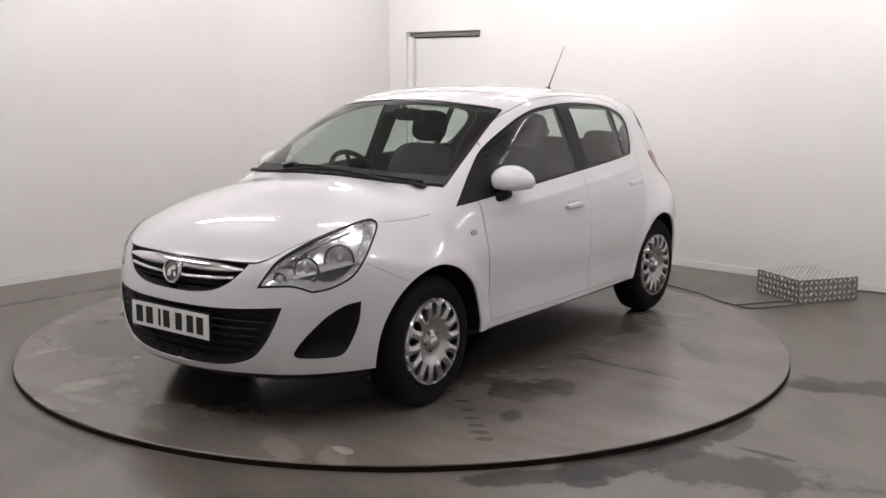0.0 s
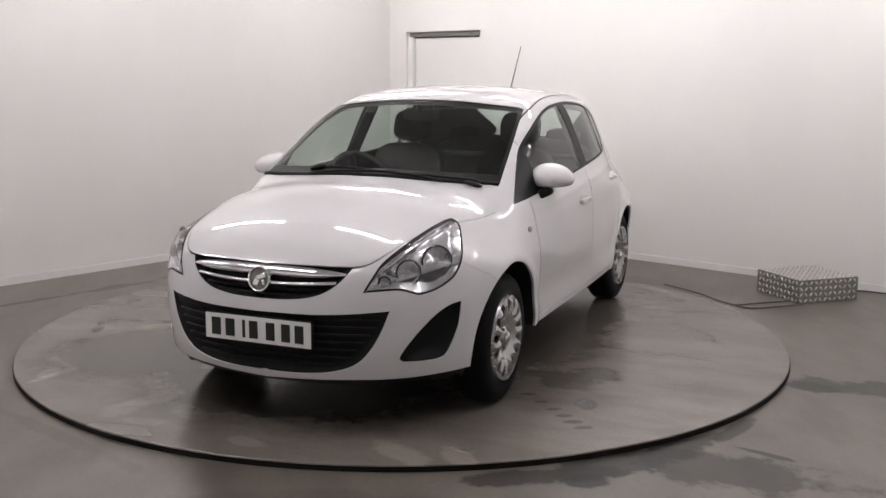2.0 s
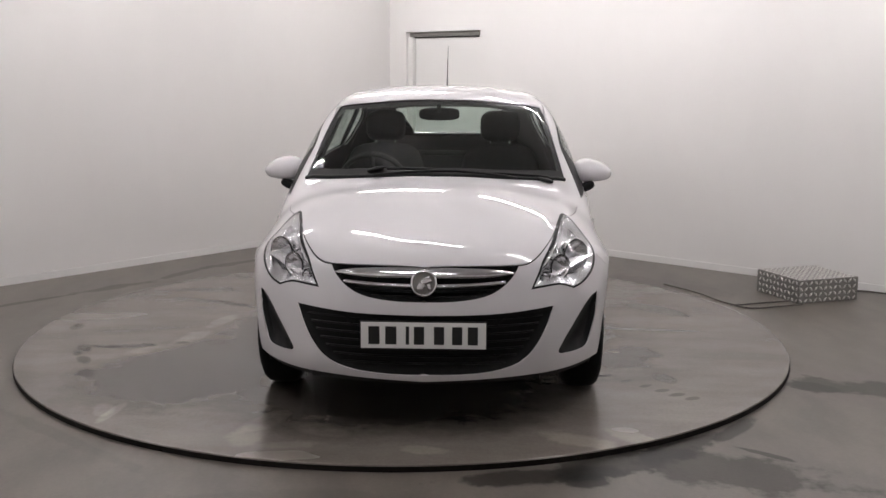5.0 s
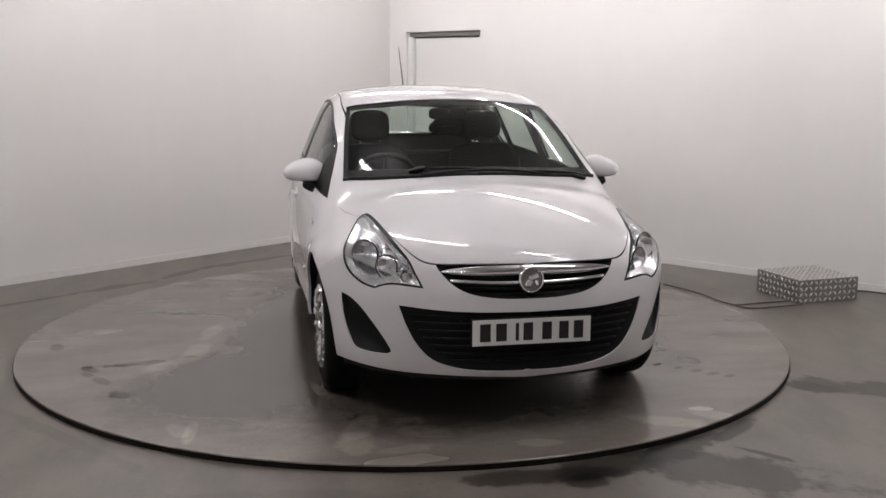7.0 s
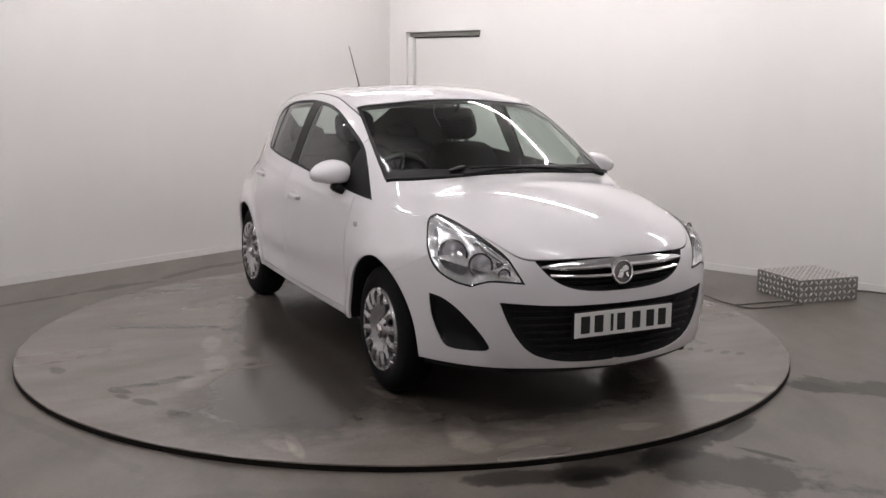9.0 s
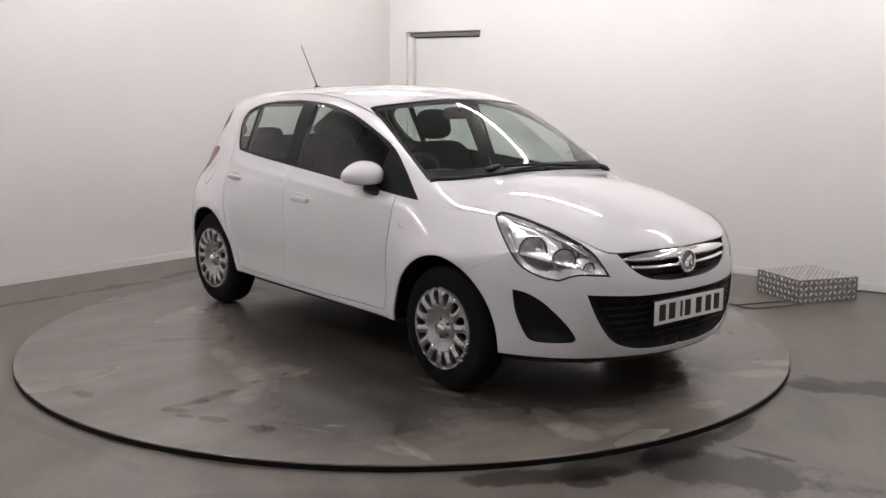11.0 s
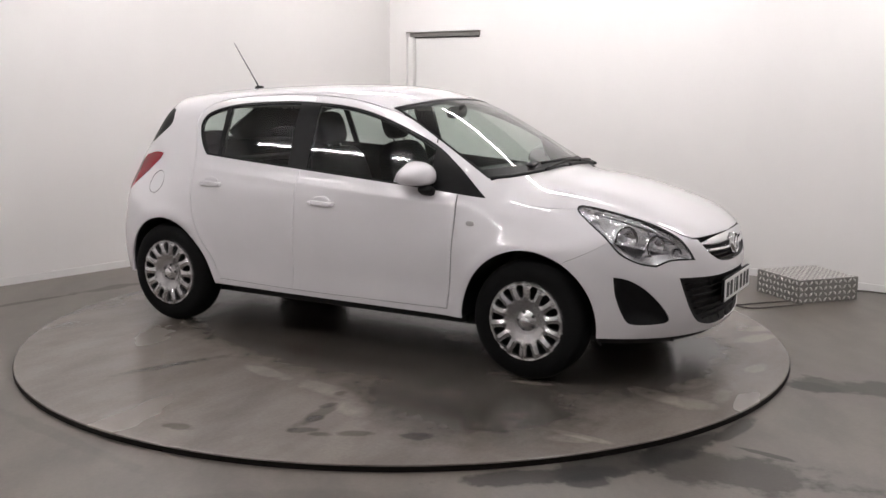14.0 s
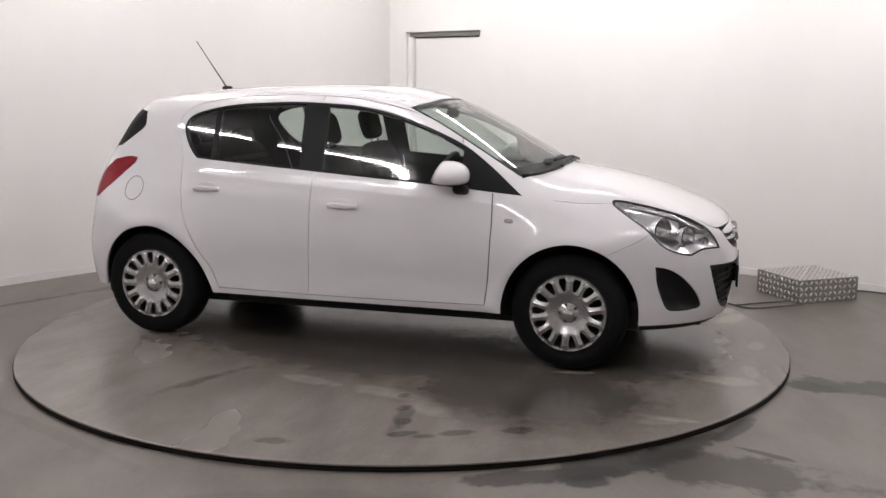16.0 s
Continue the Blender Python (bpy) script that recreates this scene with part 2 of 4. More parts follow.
def tube(points, r, n=8, taper=1.0, bm=None):
    """A round bar along points."""
    bm = bm or bmesh.new()
    pts = [Vector(p) for p in points]
    rings = []
    for k, p in enumerate(pts):
        d = (pts[min(k + 1, len(pts) - 1)] - pts[max(k - 1, 0)]).normalized()
        u = d.cross(Vector((0.3, 0.2, 1))).normalized()
        w = d.cross(u)
        rr = r * (1 + (taper - 1) * k / max(len(pts) - 1, 1))
        rings.append([bm.verts.new(p + rr * (u * math.cos(2 * math.pi * i / n) + w * math.sin(2 * math.pi * i / n))) for i in range(n)])
    for a, b in zip(rings, rings[1:]):
        for i in range(n):
            bm.faces.new((a[i], a[(i + 1) % n], b[(i + 1) % n], b[i]))
    bm.faces.new(rings[0][::-1])
    bm.faces.new(rings[-1])
    return bm


def smooth_line(pts, step=0.02):
    """A smooth open curve through pts (Catmull-Rom), sampled evenly."""
    p = np.array(pts, float)
    if len(p) == 2:
        n = max(int(np.hypot(*(p[1] - p[0])) / step), 1)
        return p[0] + (p[1] - p[0]) * np.linspace(0, 1, n + 1)[:, None]
    q = np.vstack([2 * p[0] - p[1], p, 2 * p[-1] - p[-2]])
    out = []
    for i in range(1, len(q) - 2):
        a, b, c, d = q[i - 1:i + 3]
        n = max(int(np.linalg.norm(c - b) / step), 2)
        t = np.linspace(0, 1, n, endpoint=False)[:, None]
        out.append(0.5 * (2 * b + (c - a) * t + (2 * a - 5 * b + 4 * c - d) * t ** 2 + (3 * b - a - 3 * c + d) * t ** 3))
    return np.vstack(out + [p[-1:]])


def loop(*segments, step=0.02):
    """A closed outline from smooth pieces that meet end to end."""
    return np.vstack([smooth_line(s, step)[:-1] for s in segments])


def strip(line, width):
    """A closed outline of the given width round an open line."""
    p = np.array(line)
    d = np.gradient(p, axis=0)
    n = np.stack([-d[:, 1], d[:, 0]], 1) / np.linalg.norm(d, axis=1)[:, None] * np.reshape(width, (-1, 1)) / 2
    return np.vstack([p + n, (p - n)[::-1]])


def inset(poly, w):
    """Moves a closed outline inwards by w."""
    p = np.array(poly)
    area = np.sum(p[:, 0] * np.roll(p[:, 1], -1) - np.roll(p[:, 0], -1) * p[:, 1])
    d = np.roll(p, -1, 0) - np.roll(p, 1, 0)
    n = np.stack([-d[:, 1], d[:, 0]], 1) / np.linalg.norm(d, axis=1)[:, None] * (w if area > 0 else -w)
    return p + n


def inside(pts, poly):
    x, y = pts[:, 0], pts[:, 1]
    hit = np.zeros(len(pts), bool)
    a, b = poly, np.roll(poly, -1, 0)
    for (x0, y0), (x1, y1) in zip(a, b):
        if y0 == y1:
            continue
        c = (y0 > y) != (y1 > y)
        hit ^= c & (x < (x1 - x0) * (y - y0) / (y1 - y0) + x0)
    return hit


# ---------------------------------------------------------------- the room
CORNER = Vector((-0.17, 4.52, 0))
FL = -0.03
RIGHT = Vector((0.735, -0.678, 0)).normalized()
LEFT = Vector((-RIGHT[1] * -1, -RIGHT[0], 0)).normalized()
SIZE_R, SIZE_L, HIGH = 9.2, 9.2, 2.85


def room_point(r, l, z):
    """A place by metres from the far corner along the two walls."""
    return CORNER + RIGHT * r + LEFT * l + Vector((0, 0, z))


def slab(name, r0, r1, l0, l1, z0, z1, mat, **tags):
    v = [room_point(r, l, z) for z in (z0, z1) for r, l in ((r0, l0), (r1, l0), (r1, l1), (r0, l1))]
    f = [(0, 1, 2, 3), (7, 6, 5, 4), (0, 4, 5, 1), (1, 5, 6, 2), (2, 6, 7, 3), (3, 7, 4, 0)]
    ob = solid(name, v, f, mat)
    bm = bmesh.new()
    bm.from_mesh(ob.data)
    bmesh.ops.recalc_face_normals(bm, faces=bm.faces)
    bm.to_mesh(ob.data)
    bm.free()
    return tagged(ob, **tags)


DOOR0, DOOR1, DOORH = 0.226, 1.176, 1.955
slab("floor", -0.2, SIZE_R + 0.2, -0.2, SIZE_L + 0.2, FL - 0.2, FL, FLOOR, label="damp grey concrete floor with dark stains", category="floor", kind="structure")
slab("ceiling", -0.2, SIZE_R + 0.2, -0.2, SIZE_L + 0.2, HIGH, HIGH + 0.2, CEIL, label="plain grey ceiling", category="ceiling", kind="structure")
slab("wall_left", -0.2, 0, 0, SIZE_L, FL, HIGH, WALL, label="white painted wall, slightly dirty at its foot", category="wall", kind="structure")
slab("wall_near_right", SIZE_R, SIZE_R + 0.2, 0, SIZE_L, FL, HIGH, WALL, label="plain white painted wall", category="wall", kind="structure")
slab("wall_near_left", -0.2, SIZE_R + 0.2, SIZE_L, SIZE_L + 0.2, FL, HIGH, WALL, label="plain white painted wall", category="wall", kind="structure")


def right_wall():
    """The wall with the doorway cut through it."""
    bm = bmesh.new()
    pieces = ((-0.2, DOOR0, FL, HIGH), (DOOR1, SIZE_R + 0.2, FL, HIGH), (DOOR0, DOOR1, DOORH, HIGH))
    for r0, r1, z0, z1 in pieces:
        v = [bm.verts.new(room_point(r, l, z)) for z in (z0, z1) for r, l in ((r0, -0.2), (r1, -0.2), (r1, 0), (r0, 0))]
        for f in ((0, 1, 2, 3), (7, 6, 5, 4), (0, 4, 5, 1), (1, 5, 6, 2), (2, 6, 7, 3), (3, 7, 4, 0)):
            bm.faces.new([v[i] for i in f])
    tagged(part("wall_right", bm, WALL), "white painted wall with a doorway", "wall", kind="structure")


right_wall()


def door():
    ob = slab("door_1", DOOR0 + 0.065, DOOR1 - 0.040, -0.12, -0.075, FL + 0.01, DOORH - 0.05, TRIM,
              label="closed plain white door in a white frame", category="door", kind="structure")
    for name, r0, r1, z0, z1 in (("door_jamb", DOOR0, DOOR0 + 0.06, FL, DOORH - 0.047), ("door_jamb", DOOR1 - 0.035, DOOR1 - 0.002, FL, DOORH - 0.047)):
        j = slab(name, r0 + 0.002, r1, -0.16, -0.03, z0, z1, TRIM)
        j.parent = ob
    h = slab("door_head", DOOR0 + 0.002, DOOR1 - 0.002, -0.16, -0.055, DOORH - 0.045, DOORH - 0.004, ALU, label="grey metal head rail")
    h.parent = ob
    k = slab("door_closer_gap", DOOR0 + 0.063, DOOR1 - 0.038, -0.10, -0.06, DOORH - 0.058, DOORH - 0.048, EDGE, label="dark gap above the door")
    k.parent = ob


door()
slab("baseboard_left", 0.001, 0.014, 0.0, SIZE_L, FL, FL + 0.055, TRIM, label="low white skirting, scuffed", category="skirting", kind="structure")
slab("baseboard_right", DOOR1 + 0.02, SIZE_R, 0.001, 0.014, FL, FL + 0.055, TRIM, label="low white skirting, scuffed", category="skirting", kind="structure")


def batten(r, l, along):
    """A ceiling batten with one bare tube, out of view."""
    ob = empty("ceiling_light", Matrix.Translation(room_point(r, l, HIGH)) @ Matrix.Rotation(math.atan2(along[1], along[0]), 4, "Z"))
    part("tray", box(1.56, 0.09, 0.05, (0, 0, -0.028), 0.006), TRIM, ob, "white steel tray")
    bm = tube([(-0.74, 0, -0.085), (0.74, 0, -0.085)], 0.019, 12)
    part("tube", bm, TUBES, ob, "lit white fluorescent tube", True)
    for s in (-1, 1):
        part("end_cap", box(0.03, 0.04, 0.07, (s * 0.755, 0, -0.075), 0.004), TRIM, ob)
    return tagged(ob, "unseen white ceiling batten with a lit fluorescent tube", "ceiling light", "ceiling battens")


# (5.65, 3.6), (1.15, 1.3) and (7.6, 1.05) are added to brighten walls and car
for r, l in ((1.08, 3.6), (3.35, 3.6), (5.65, 3.6), (1.15, 1.3), (3.2, 1.3), (5.4, 1.05), (7.6, 1.05), (1.25, 6.15), (3.2, 6.15), (5.5, 6.15)):
    batten(r, l, RIGHT)


# ---------------------------------------------------------------- turntable
RAD = 2.213


def turntable():
    bm = bmesh.new()
    n = 160
    prof = [(0.0, 0.0), (0.8, 0.0), (1.6, 0.0), (RAD - 0.004, 0.0), (RAD, -0.003), (RAD, -0.007)]
    rings = []
    for r, z in prof[1:]:
        rings.append([bm.verts.new((r * math.cos(2 * math.pi * i / n), r * math.sin(2 * math.pi * i / n), z)) for i in range(n)])
    bm.faces.new(rings[0])
    for a, b in zip(rings, rings[1:]):
        for i in range(n):
            bm.faces.new((a[i], b[i], b[(i + 1) % n], a[(i + 1) % n]))
    ob = empty("turntable")
    tagged(ob, "round grey steel vehicle turntable, stained and damp", "turntable")
    part("deck", bm, STEEL, ob, "worn grey steel deck with dark wet stains and painted car shade")
    e = bmesh.new()
    # the shadow band under the deck's edge is put into this wall's black
    rr = [(RAD - 0.01, -0.0075), (RAD + 0.002, -0.008), (RAD + 0.003, -0.0295)]
    rings = [[e.verts.new((r * math.cos(2 * math.pi * i / n), r * math.sin(2 * math.pi * i / n), z)) for i in range(n)] for r, z in rr]
    for a, b in zip(rings, rings[1:]):
        for i in range(n):
            e.faces.new((a[i], b[i], b[(i + 1) % n], a[(i + 1) % n]))
    part("rim", e, EDGE, ob, "dirty rim side, blackened for the shade under the deck edge")
    return ob


table = turntable()

# ---------------------------------------------------------------- the car's skin
OX, OY = 0.170, -0.201          # the axis in the car's own space (x forward, y left)


class Spline:
    """Natural cubic through points."""

    def __init__(self, pts):
        x, y = np.array(pts, float).T
        n = len(x)
        h = np.diff(x)
        a = np.eye(n)
        r = np.zeros(n)
        for i in range(1, n - 1):
            a[i, i - 1:i + 2] = h[i - 1], 2 * (h[i - 1] + h[i]), h[i]
            r[i] = 6 * ((y[i + 1] - y[i]) / h[i] - (y[i] - y[i - 1]) / h[i - 1])
        self.x, self.y, self.h, self.m = x, y, h, np.linalg.solve(a, r)

    def __call__(self, t):
        t = np.asarray(t, float)
        k = np.clip(np.searchsorted(self.x, t) - 1, 0, len(self.h) - 1)
        h, a, b = self.h[k], self.x[k + 1] - t, t - self.x[k]
        m0, m1, y0, y1 = self.m[k], self.m[k + 1], self.y[k], self.y[k + 1]
        v = (m0 * a ** 3 + m1 * b ** 3) / (6 * h) + (y0 / h - m0 * h / 6) * a + (y1 / h - m1 * h / 6) * b
        lo = self.y[0] + (t - self.x[0]) * ((self.y[1] - self.y[0]) / self.h[0] - self.h[0] * self.m[1] / 6)
        hi = self.y[-1] + (t - self.x[-1]) * ((self.y[-1] - self.y[-2]) / self.h[-1] + self.h[-1] * self.m[-2] / 6)
        return np.where(t < self.x[0], lo, np.where(t > self.x[-1], hi, v))


# centre line of bonnet, windscreen, roof
TOP = Spline([(-1.75, 1.31), (-1.55, 1.362), (-1.3, 1.408), (-0.9, 1.443), (-0.45, 1.462), (-0.1, 1.463), (0.2, 1.437), (0.42, 1.375), (0.7, 1.245), (0.95, 1.105),
              (1.12, 1.020), (1.3, 0.990), (1.5, 0.953), (1.7, 0.897), (1.85, 0.842), (1.97, 0.790), (2.08, 0.728), (2.2, 0.63)])
CROWN = Spline([(-1.6, 0.16), (-0.5, 0.13), (0.2, 0.15), (0.7, 0.20), (1.1, 0.17), (1.5, 0.15), (2.0, 0.16)])
# half width at the widest height, and how it draws in with height
PLAN = Spline([(-2.0, 0.735), (-1.6, 0.782), (-1.25, 0.806), (-0.7, 0.836), (0.0, 0.850), (0.8, 0.848), (1.25, 0.845), (1.6, 0.835), (2.0, 0.79)])
DRAW = Spline([(0.1, -0.085), (0.22, -0.042), (0.30, -0.013), (0.36, -0.011), (0.43, -0.013), (0.52, -0.004), (0.62, 0.0), (0.75, -0.004), (0.83, -0.009), (0.88, -0.019), (0.93, -0.037), (1.0, -0.065), (1.1, -0.1041), (1.2, -0.1462), (1.3, -0.1910), (1.4, -0.2375), (1.5, -0.2865)])
FRONT = Spline([(0.1, 1.93), (0.2, 2.01), (0.28, 2.05), (0.36, 2.071), (0.5, 2.082), (0.58, 2.078), (0.67, 2.060), (0.76, 2.03), (0.88, 1.94), (1.0, 1.80)])
SWEEP = Spline([(0.0, 0.0), (0.15, 0.005), (0.3, 0.028), (0.43, 0.072), (0.585, 0.168), (0.68, 0.27), (0.76, 0.395), (0.82, 0.53), (0.86, 0.68), (1.0, 1.5)])
BACK = Spline([(0.1, -1.75), (0.3, -1.815), (0.55, -1.84), (0.7, -1.812), (0.95, -1.748), (1.1, -1.655), (1.3, -1.525), (1.45, -1.41)])
BSWEEP = Spline([(0.0, 0.0), (0.3, 0.015), (0.5, 0.06), (0.65, 0.14), (0.75, 0.26), (0.82, 0.45), (0.9, 0.8)])


def smax(a, b, k):
    h = np.maximum(k - np.abs(a - b), 0) / k
    return np.maximum(a, b) + h * h * k * 0.25


def crease_height(x):
    return 0.888 - 0.060 * (x - 0.4)


def skin(p):
    """Below zero inside the car's outer skin."""
    x, y, z = p[..., 0], np.abs(p[..., 1]), p[..., 2]
    up = np.clip((z - 0.64) / 0.3, 0, 1)
    up = up * up * (3 - 2 * up)
    taper = np.where(x > 0.3, -0.13 * np.maximum(x - 0.3, 0) ** 2, 0) + np.where(x < -0.4, -0.11 * np.maximum(-x - 0.4, 0) ** 2, 0)
    flare = 0.0
    for cx in (1.2555, -1.21):
        r = np.hypot(x - cx, z - 0.30)
        flare = flare + 0.014 * np.exp(-((r - 0.38) / 0.05) ** 2)
    # pressed line under the windows, rising to the rear
    fade = np.clip((x + 1.1) / 0.25, 0, 1) * np.clip((0.93 - x) / 0.18, 0, 1)
    crease = 0.0045 * fade * np.exp(-((z - crease_height(x)) / 0.020) ** 2)
    side = y - (PLAN(x) + DRAW(z) + taper * up + flare + crease)
    roof = (z - (TOP(x) - CROWN(x) * y ** 2 - 0.10 * y ** 4)) * 0.9
    nose = (x - (FRONT(z) - SWEEP(y))) * 0.8
    tail = ((BACK(z) + BSWEEP(y)) - x) * 0.8
    return smax(smax(side, roof, 0.10), smax(nose, tail, 0.05), 0.07)


def solve(origin, way, lo, hi):
    """First change of sign of the skin from the far end hi towards lo."""
    a, b = np.full(len(origin), lo, float), np.full(len(origin), hi, float)
    for _ in range(42):
        c = (a + b) / 2
        s = skin(origin + way * c[:, None]) > 0
        b, a = np.where(s, c, b), np.where(s, a, c)
    return origin + way * ((a + b) / 2)[:, None]


def from_side(q):
    q = np.asarray(q)
    o = np.stack([q[:, 0], np.zeros(len(q)), q[:, 1]], 1)
    return solve(o, np.tile([0.0, 1, 0], (len(q), 1)), 0, 1.3)


def from_front(q):
    q = np.asarray(q)
    o = np.stack([np.full(len(q), 0.9), q[:, 0], q[:, 1]], 1)
    return solve(o, np.tile([1.0, 0, 0], (len(q), 1)), 0, 1.6)


def from_back(q):
    q = np.asarray(q)
    o = np.stack([np.full(len(q), -0.9), q[:, 0], q[:, 1]], 1)
    return solve(o, np.tile([-1.0, 0, 0], (len(q), 1)), 0, 1.4)


def from_top(q):
    q = np.asarray(q)
    o = np.stack([q[:, 0], q[:, 1], np.full(len(q), 0.55)], 1)
    return solve(o, np.tile([0.0, 0, 1], (len(q), 1)), 0, 1.3)


def from_corner(q):
    """Seen along the diagonal of the nose: sideways place and height."""
    q = np.asarray(q)
    k = math.sqrt(0.5)
    o = np.stack([-q[:, 0] * k, q[:, 0] * k, q[:, 1]], 1)
    return solve(o, np.tile([k, k, 0.0], (len(q), 1)), 1.12, 2.4)


SP0, SP1, SPZ = -1.0, 0.95, 0.50


def flat(p):
    """Unrolls places on the skin (y >= 0) to a plane."""
    cx = np.clip(p[:, 0], SP0, SP1)
    dx, dy, dz = p[:, 0] - cx, p[:, 1], p[:, 2] - SPZ
    h = np.hypot(dx, dy)
    g = np.pi / 2 - np.arctan2(dz, h)
    az = np.arctan2(dx, np.maximum(dy, 1e-9))
    return np.stack([cx + g * np.sin(az), g * np.cos(az)], 1)


def unflat(q):
    cx = np.clip(q[:, 0], SP0, SP1)
    dx, dy = q[:, 0] - cx, q[:, 1]
    g = np.hypot(dx, dy)
    az = np.arctan2(dx, np.maximum(dy, 1e-12))
    el = np.pi / 2 - g
    way = np.stack([np.cos(el) * np.sin(az), np.cos(el) * np.cos(az), np.sin(el)], 1)
    o = np.stack([cx, np.zeros(len(q)), np.full(len(q), SPZ)], 1)
    return solve(o, way, 0.02, 2.6)


def normal(p):
    e = 1e-3
    g = np.stack([skin(p + np.eye(3)[i] * e) - skin(p - np.eye(3)[i] * e) for i in range(3)], 1)
    return g / np.linalg.norm(g, axis=1)[:, None]


OUTER = {}      # closed outlines in the unrolled plane


def outline(name, poly, view):
    OUTER[name] = flat(view(np.asarray(poly)))


# side glazing
GLAZING = loop([(0.985, 0.902), (0.55, 0.945), (-0.15, 0.995), (-0.56, 1.022), (-0.93, 1.045)],
               [(-0.93, 1.045), (-0.99, 1.10), (-1.045, 1.19), (-1.045, 1.245), (-0.98, 1.298), (-0.77, 1.345), (-0.5, 1.365), (-0.26, 1.369), (0.06, 1.348), (0.32, 1.29), (0.61, 1.175), (0.79, 1.06), (0.985, 0.902)])
outline("glazing", GLAZING, from_side)


def clipped(poly, x0, x1, lean):
    """The stretch of an outline between two leaning uprights."""
    keep = inset(poly, 0.013)
    for x, s in ((x0, 1), (x1, -1)):
        out = []
        d = s * (keep[:, 0] - (x + lean * (keep[:, 1] - 1.1)))
        for i in range(len(keep)):
            j = (i + 1) % len(keep)
            if d[i] >= 0:
                out.append(keep[i])
            if d[i] * d[j] < 0:
                out.append(keep[i] + (keep[j] - keep[i]) * d[i] / (d[i] - d[j]))
        keep = np.array(out)
    return keep


outline("front_glass", clipped(GLAZING, -0.13, 0.655, -0.04), from_side)
outline("rear_glass", clipped(GLAZING, -0.80, -0.27, -0.05), from_side)
outline("quarter_glass", clipped(GLAZING, -1.2, -0.835, -0.05), from_side)
# windscreen, by half
SCREEN = loop([(1.105, 0.0), (1.085, 0.3), (1.03, 0.52), (0.955, 0.668)], [(0.955, 0.668), (0.62, 0.622), (0.315, 0.572)], [(0.315, 0.572), (0.365, 0.35), (0.385, 0.0)], [(0.385, 0.0), (1.105, 0.0)])
outline("screen_frame", SCREEN, from_top)
SCREEN_IN = loop([(1.035, 0.0), (1.015, 0.3), (0.965, 0.50), (0.905, 0.640)], [(0.905, 0.640), (0.62, 0.604), (0.345, 0.555)], [(0.345, 0.555), (0.395, 0.33), (0.415, 0.0)], [(0.415, 0.0), (1.035, 0.0)])
outline("screen", SCREEN_IN, from_top)
# bonnet
BONNET_LINE = [(2.032, 0.0), (2.018, 0.2), (1.985, 0.36), (1.93, 0.462), (1.80, 0.535), (1.63, 0.578), (1.50, 0.612), (1.43, 0.65), (1.3, 0.69), (1.14, 0.714)]
edge = smooth_line(BONNET_LINE)
outline("bonnet_gap", strip(edge, np.interp(edge[:, 0], [1.2, 1.6, 1.9], [0.0016, 0.0026, 0.005])), from_top)
outline("bonnet", np.vstack([edge, smooth_line([(1.10, 0.718), (0.985, 0.722)]), smooth_line([(0.97, 0.67), (1.03, 0.535), (1.09, 0.3), (1.11, 0.0)])]), from_top)
# lamps, grille, intakes
LAMP = loop([(-1.09, 0.631), (-1.05, 0.690), (-0.996, 0.748), (-0.884, 0.808), (-0.74, 0.855), (-0.63, 0.881)],
            [(-0.63, 0.881), (-0.585, 0.884), (-0.56, 0.866), (-0.568, 0.835), (-0.615, 0.76), (-0.68, 0.674), (-0.77, 0.628), (-0.857, 0.611)],
            [(-0.857, 0.611), (-0.925, 0.633), (-0.975, 0.637), (-1.09, 0.631)], step=0.012)
outline("lamp_rim", LAMP, from_corner)
outline("lamp", inset(LAMP, 0.008), from_corner)
GRILLE = loop([(0.0, 0.730), (0.2, 0.731), (0.395, 0.727)], [(0.395, 0.727), (0.372, 0.69), (0.325, 0.645), (0.25, 0.61), (0.13, 0.592), (0.0, 0.588)], [(0.0, 0.588), (0.0, 0.730)])
outline("grille", GRILLE, from_front)
INTAKE = loop([(0.0, 0.533), (0.3, 0.538), (0.548, 0.553)], [(0.548, 0.553), (0.52, 0.47), (0.475, 0.385), (0.41, 0.32), (0.30, 0.283), (0.15, 0.268), (0.0, 0.265)], [(0.0, 0.265), (0.0, 0.533)])
outline("intake", INTAKE, from_front)
FOG = loop([(-0.65, 0.566), (-0.718, 0.553), (-0.79, 0.515), (-0.858, 0.457), (-0.91, 0.40), (-0.94, 0.353), (-0.938, 0.338), (-0.92, 0.329)],
           [(-0.92, 0.329), (-0.83, 0.325), (-0.737, 0.334), (-0.693, 0.391), (-0.66, 0.48), (-0.65, 0.566)], step=0.012)
outline("fog", FOG, from_corner)
outline("below_front", loop([(0.0, 0.234), (0.35, 0.250), (0.57, 0.253), (0.80, 0.258)], [(0.80, 0.258), (0.74, 0.12)], [(0.74, 0.12), (0.0, 0.12)], [(0.0, 0.12), (0.0, 0.234)]), from_front)
outline("below_lip", loop([(0.0, 0.203), (0.35, 0.212), (0.57, 0.216), (0.76, 0.222)], [(0.76, 0.222), (0.70, 0.11)], [(0.70, 0.11), (0.0, 0.11)], [(0.0, 0.11), (0.0, 0.203)]), from_front)
outline("below_side", loop([(1.66, 0.258), (1.45, 0.258)], [(1.45, 0.258), (0.95, 0.286), (-0.76, 0.289), (-1.2, 0.285), (-1.75, 0.275)], [(-1.75, 0.275), (-1.75, 0.12)], [(-1.75, 0.12), (1.66, 0.12)], [(1.66, 0.12), (1.66, 0.258)]), from_side)
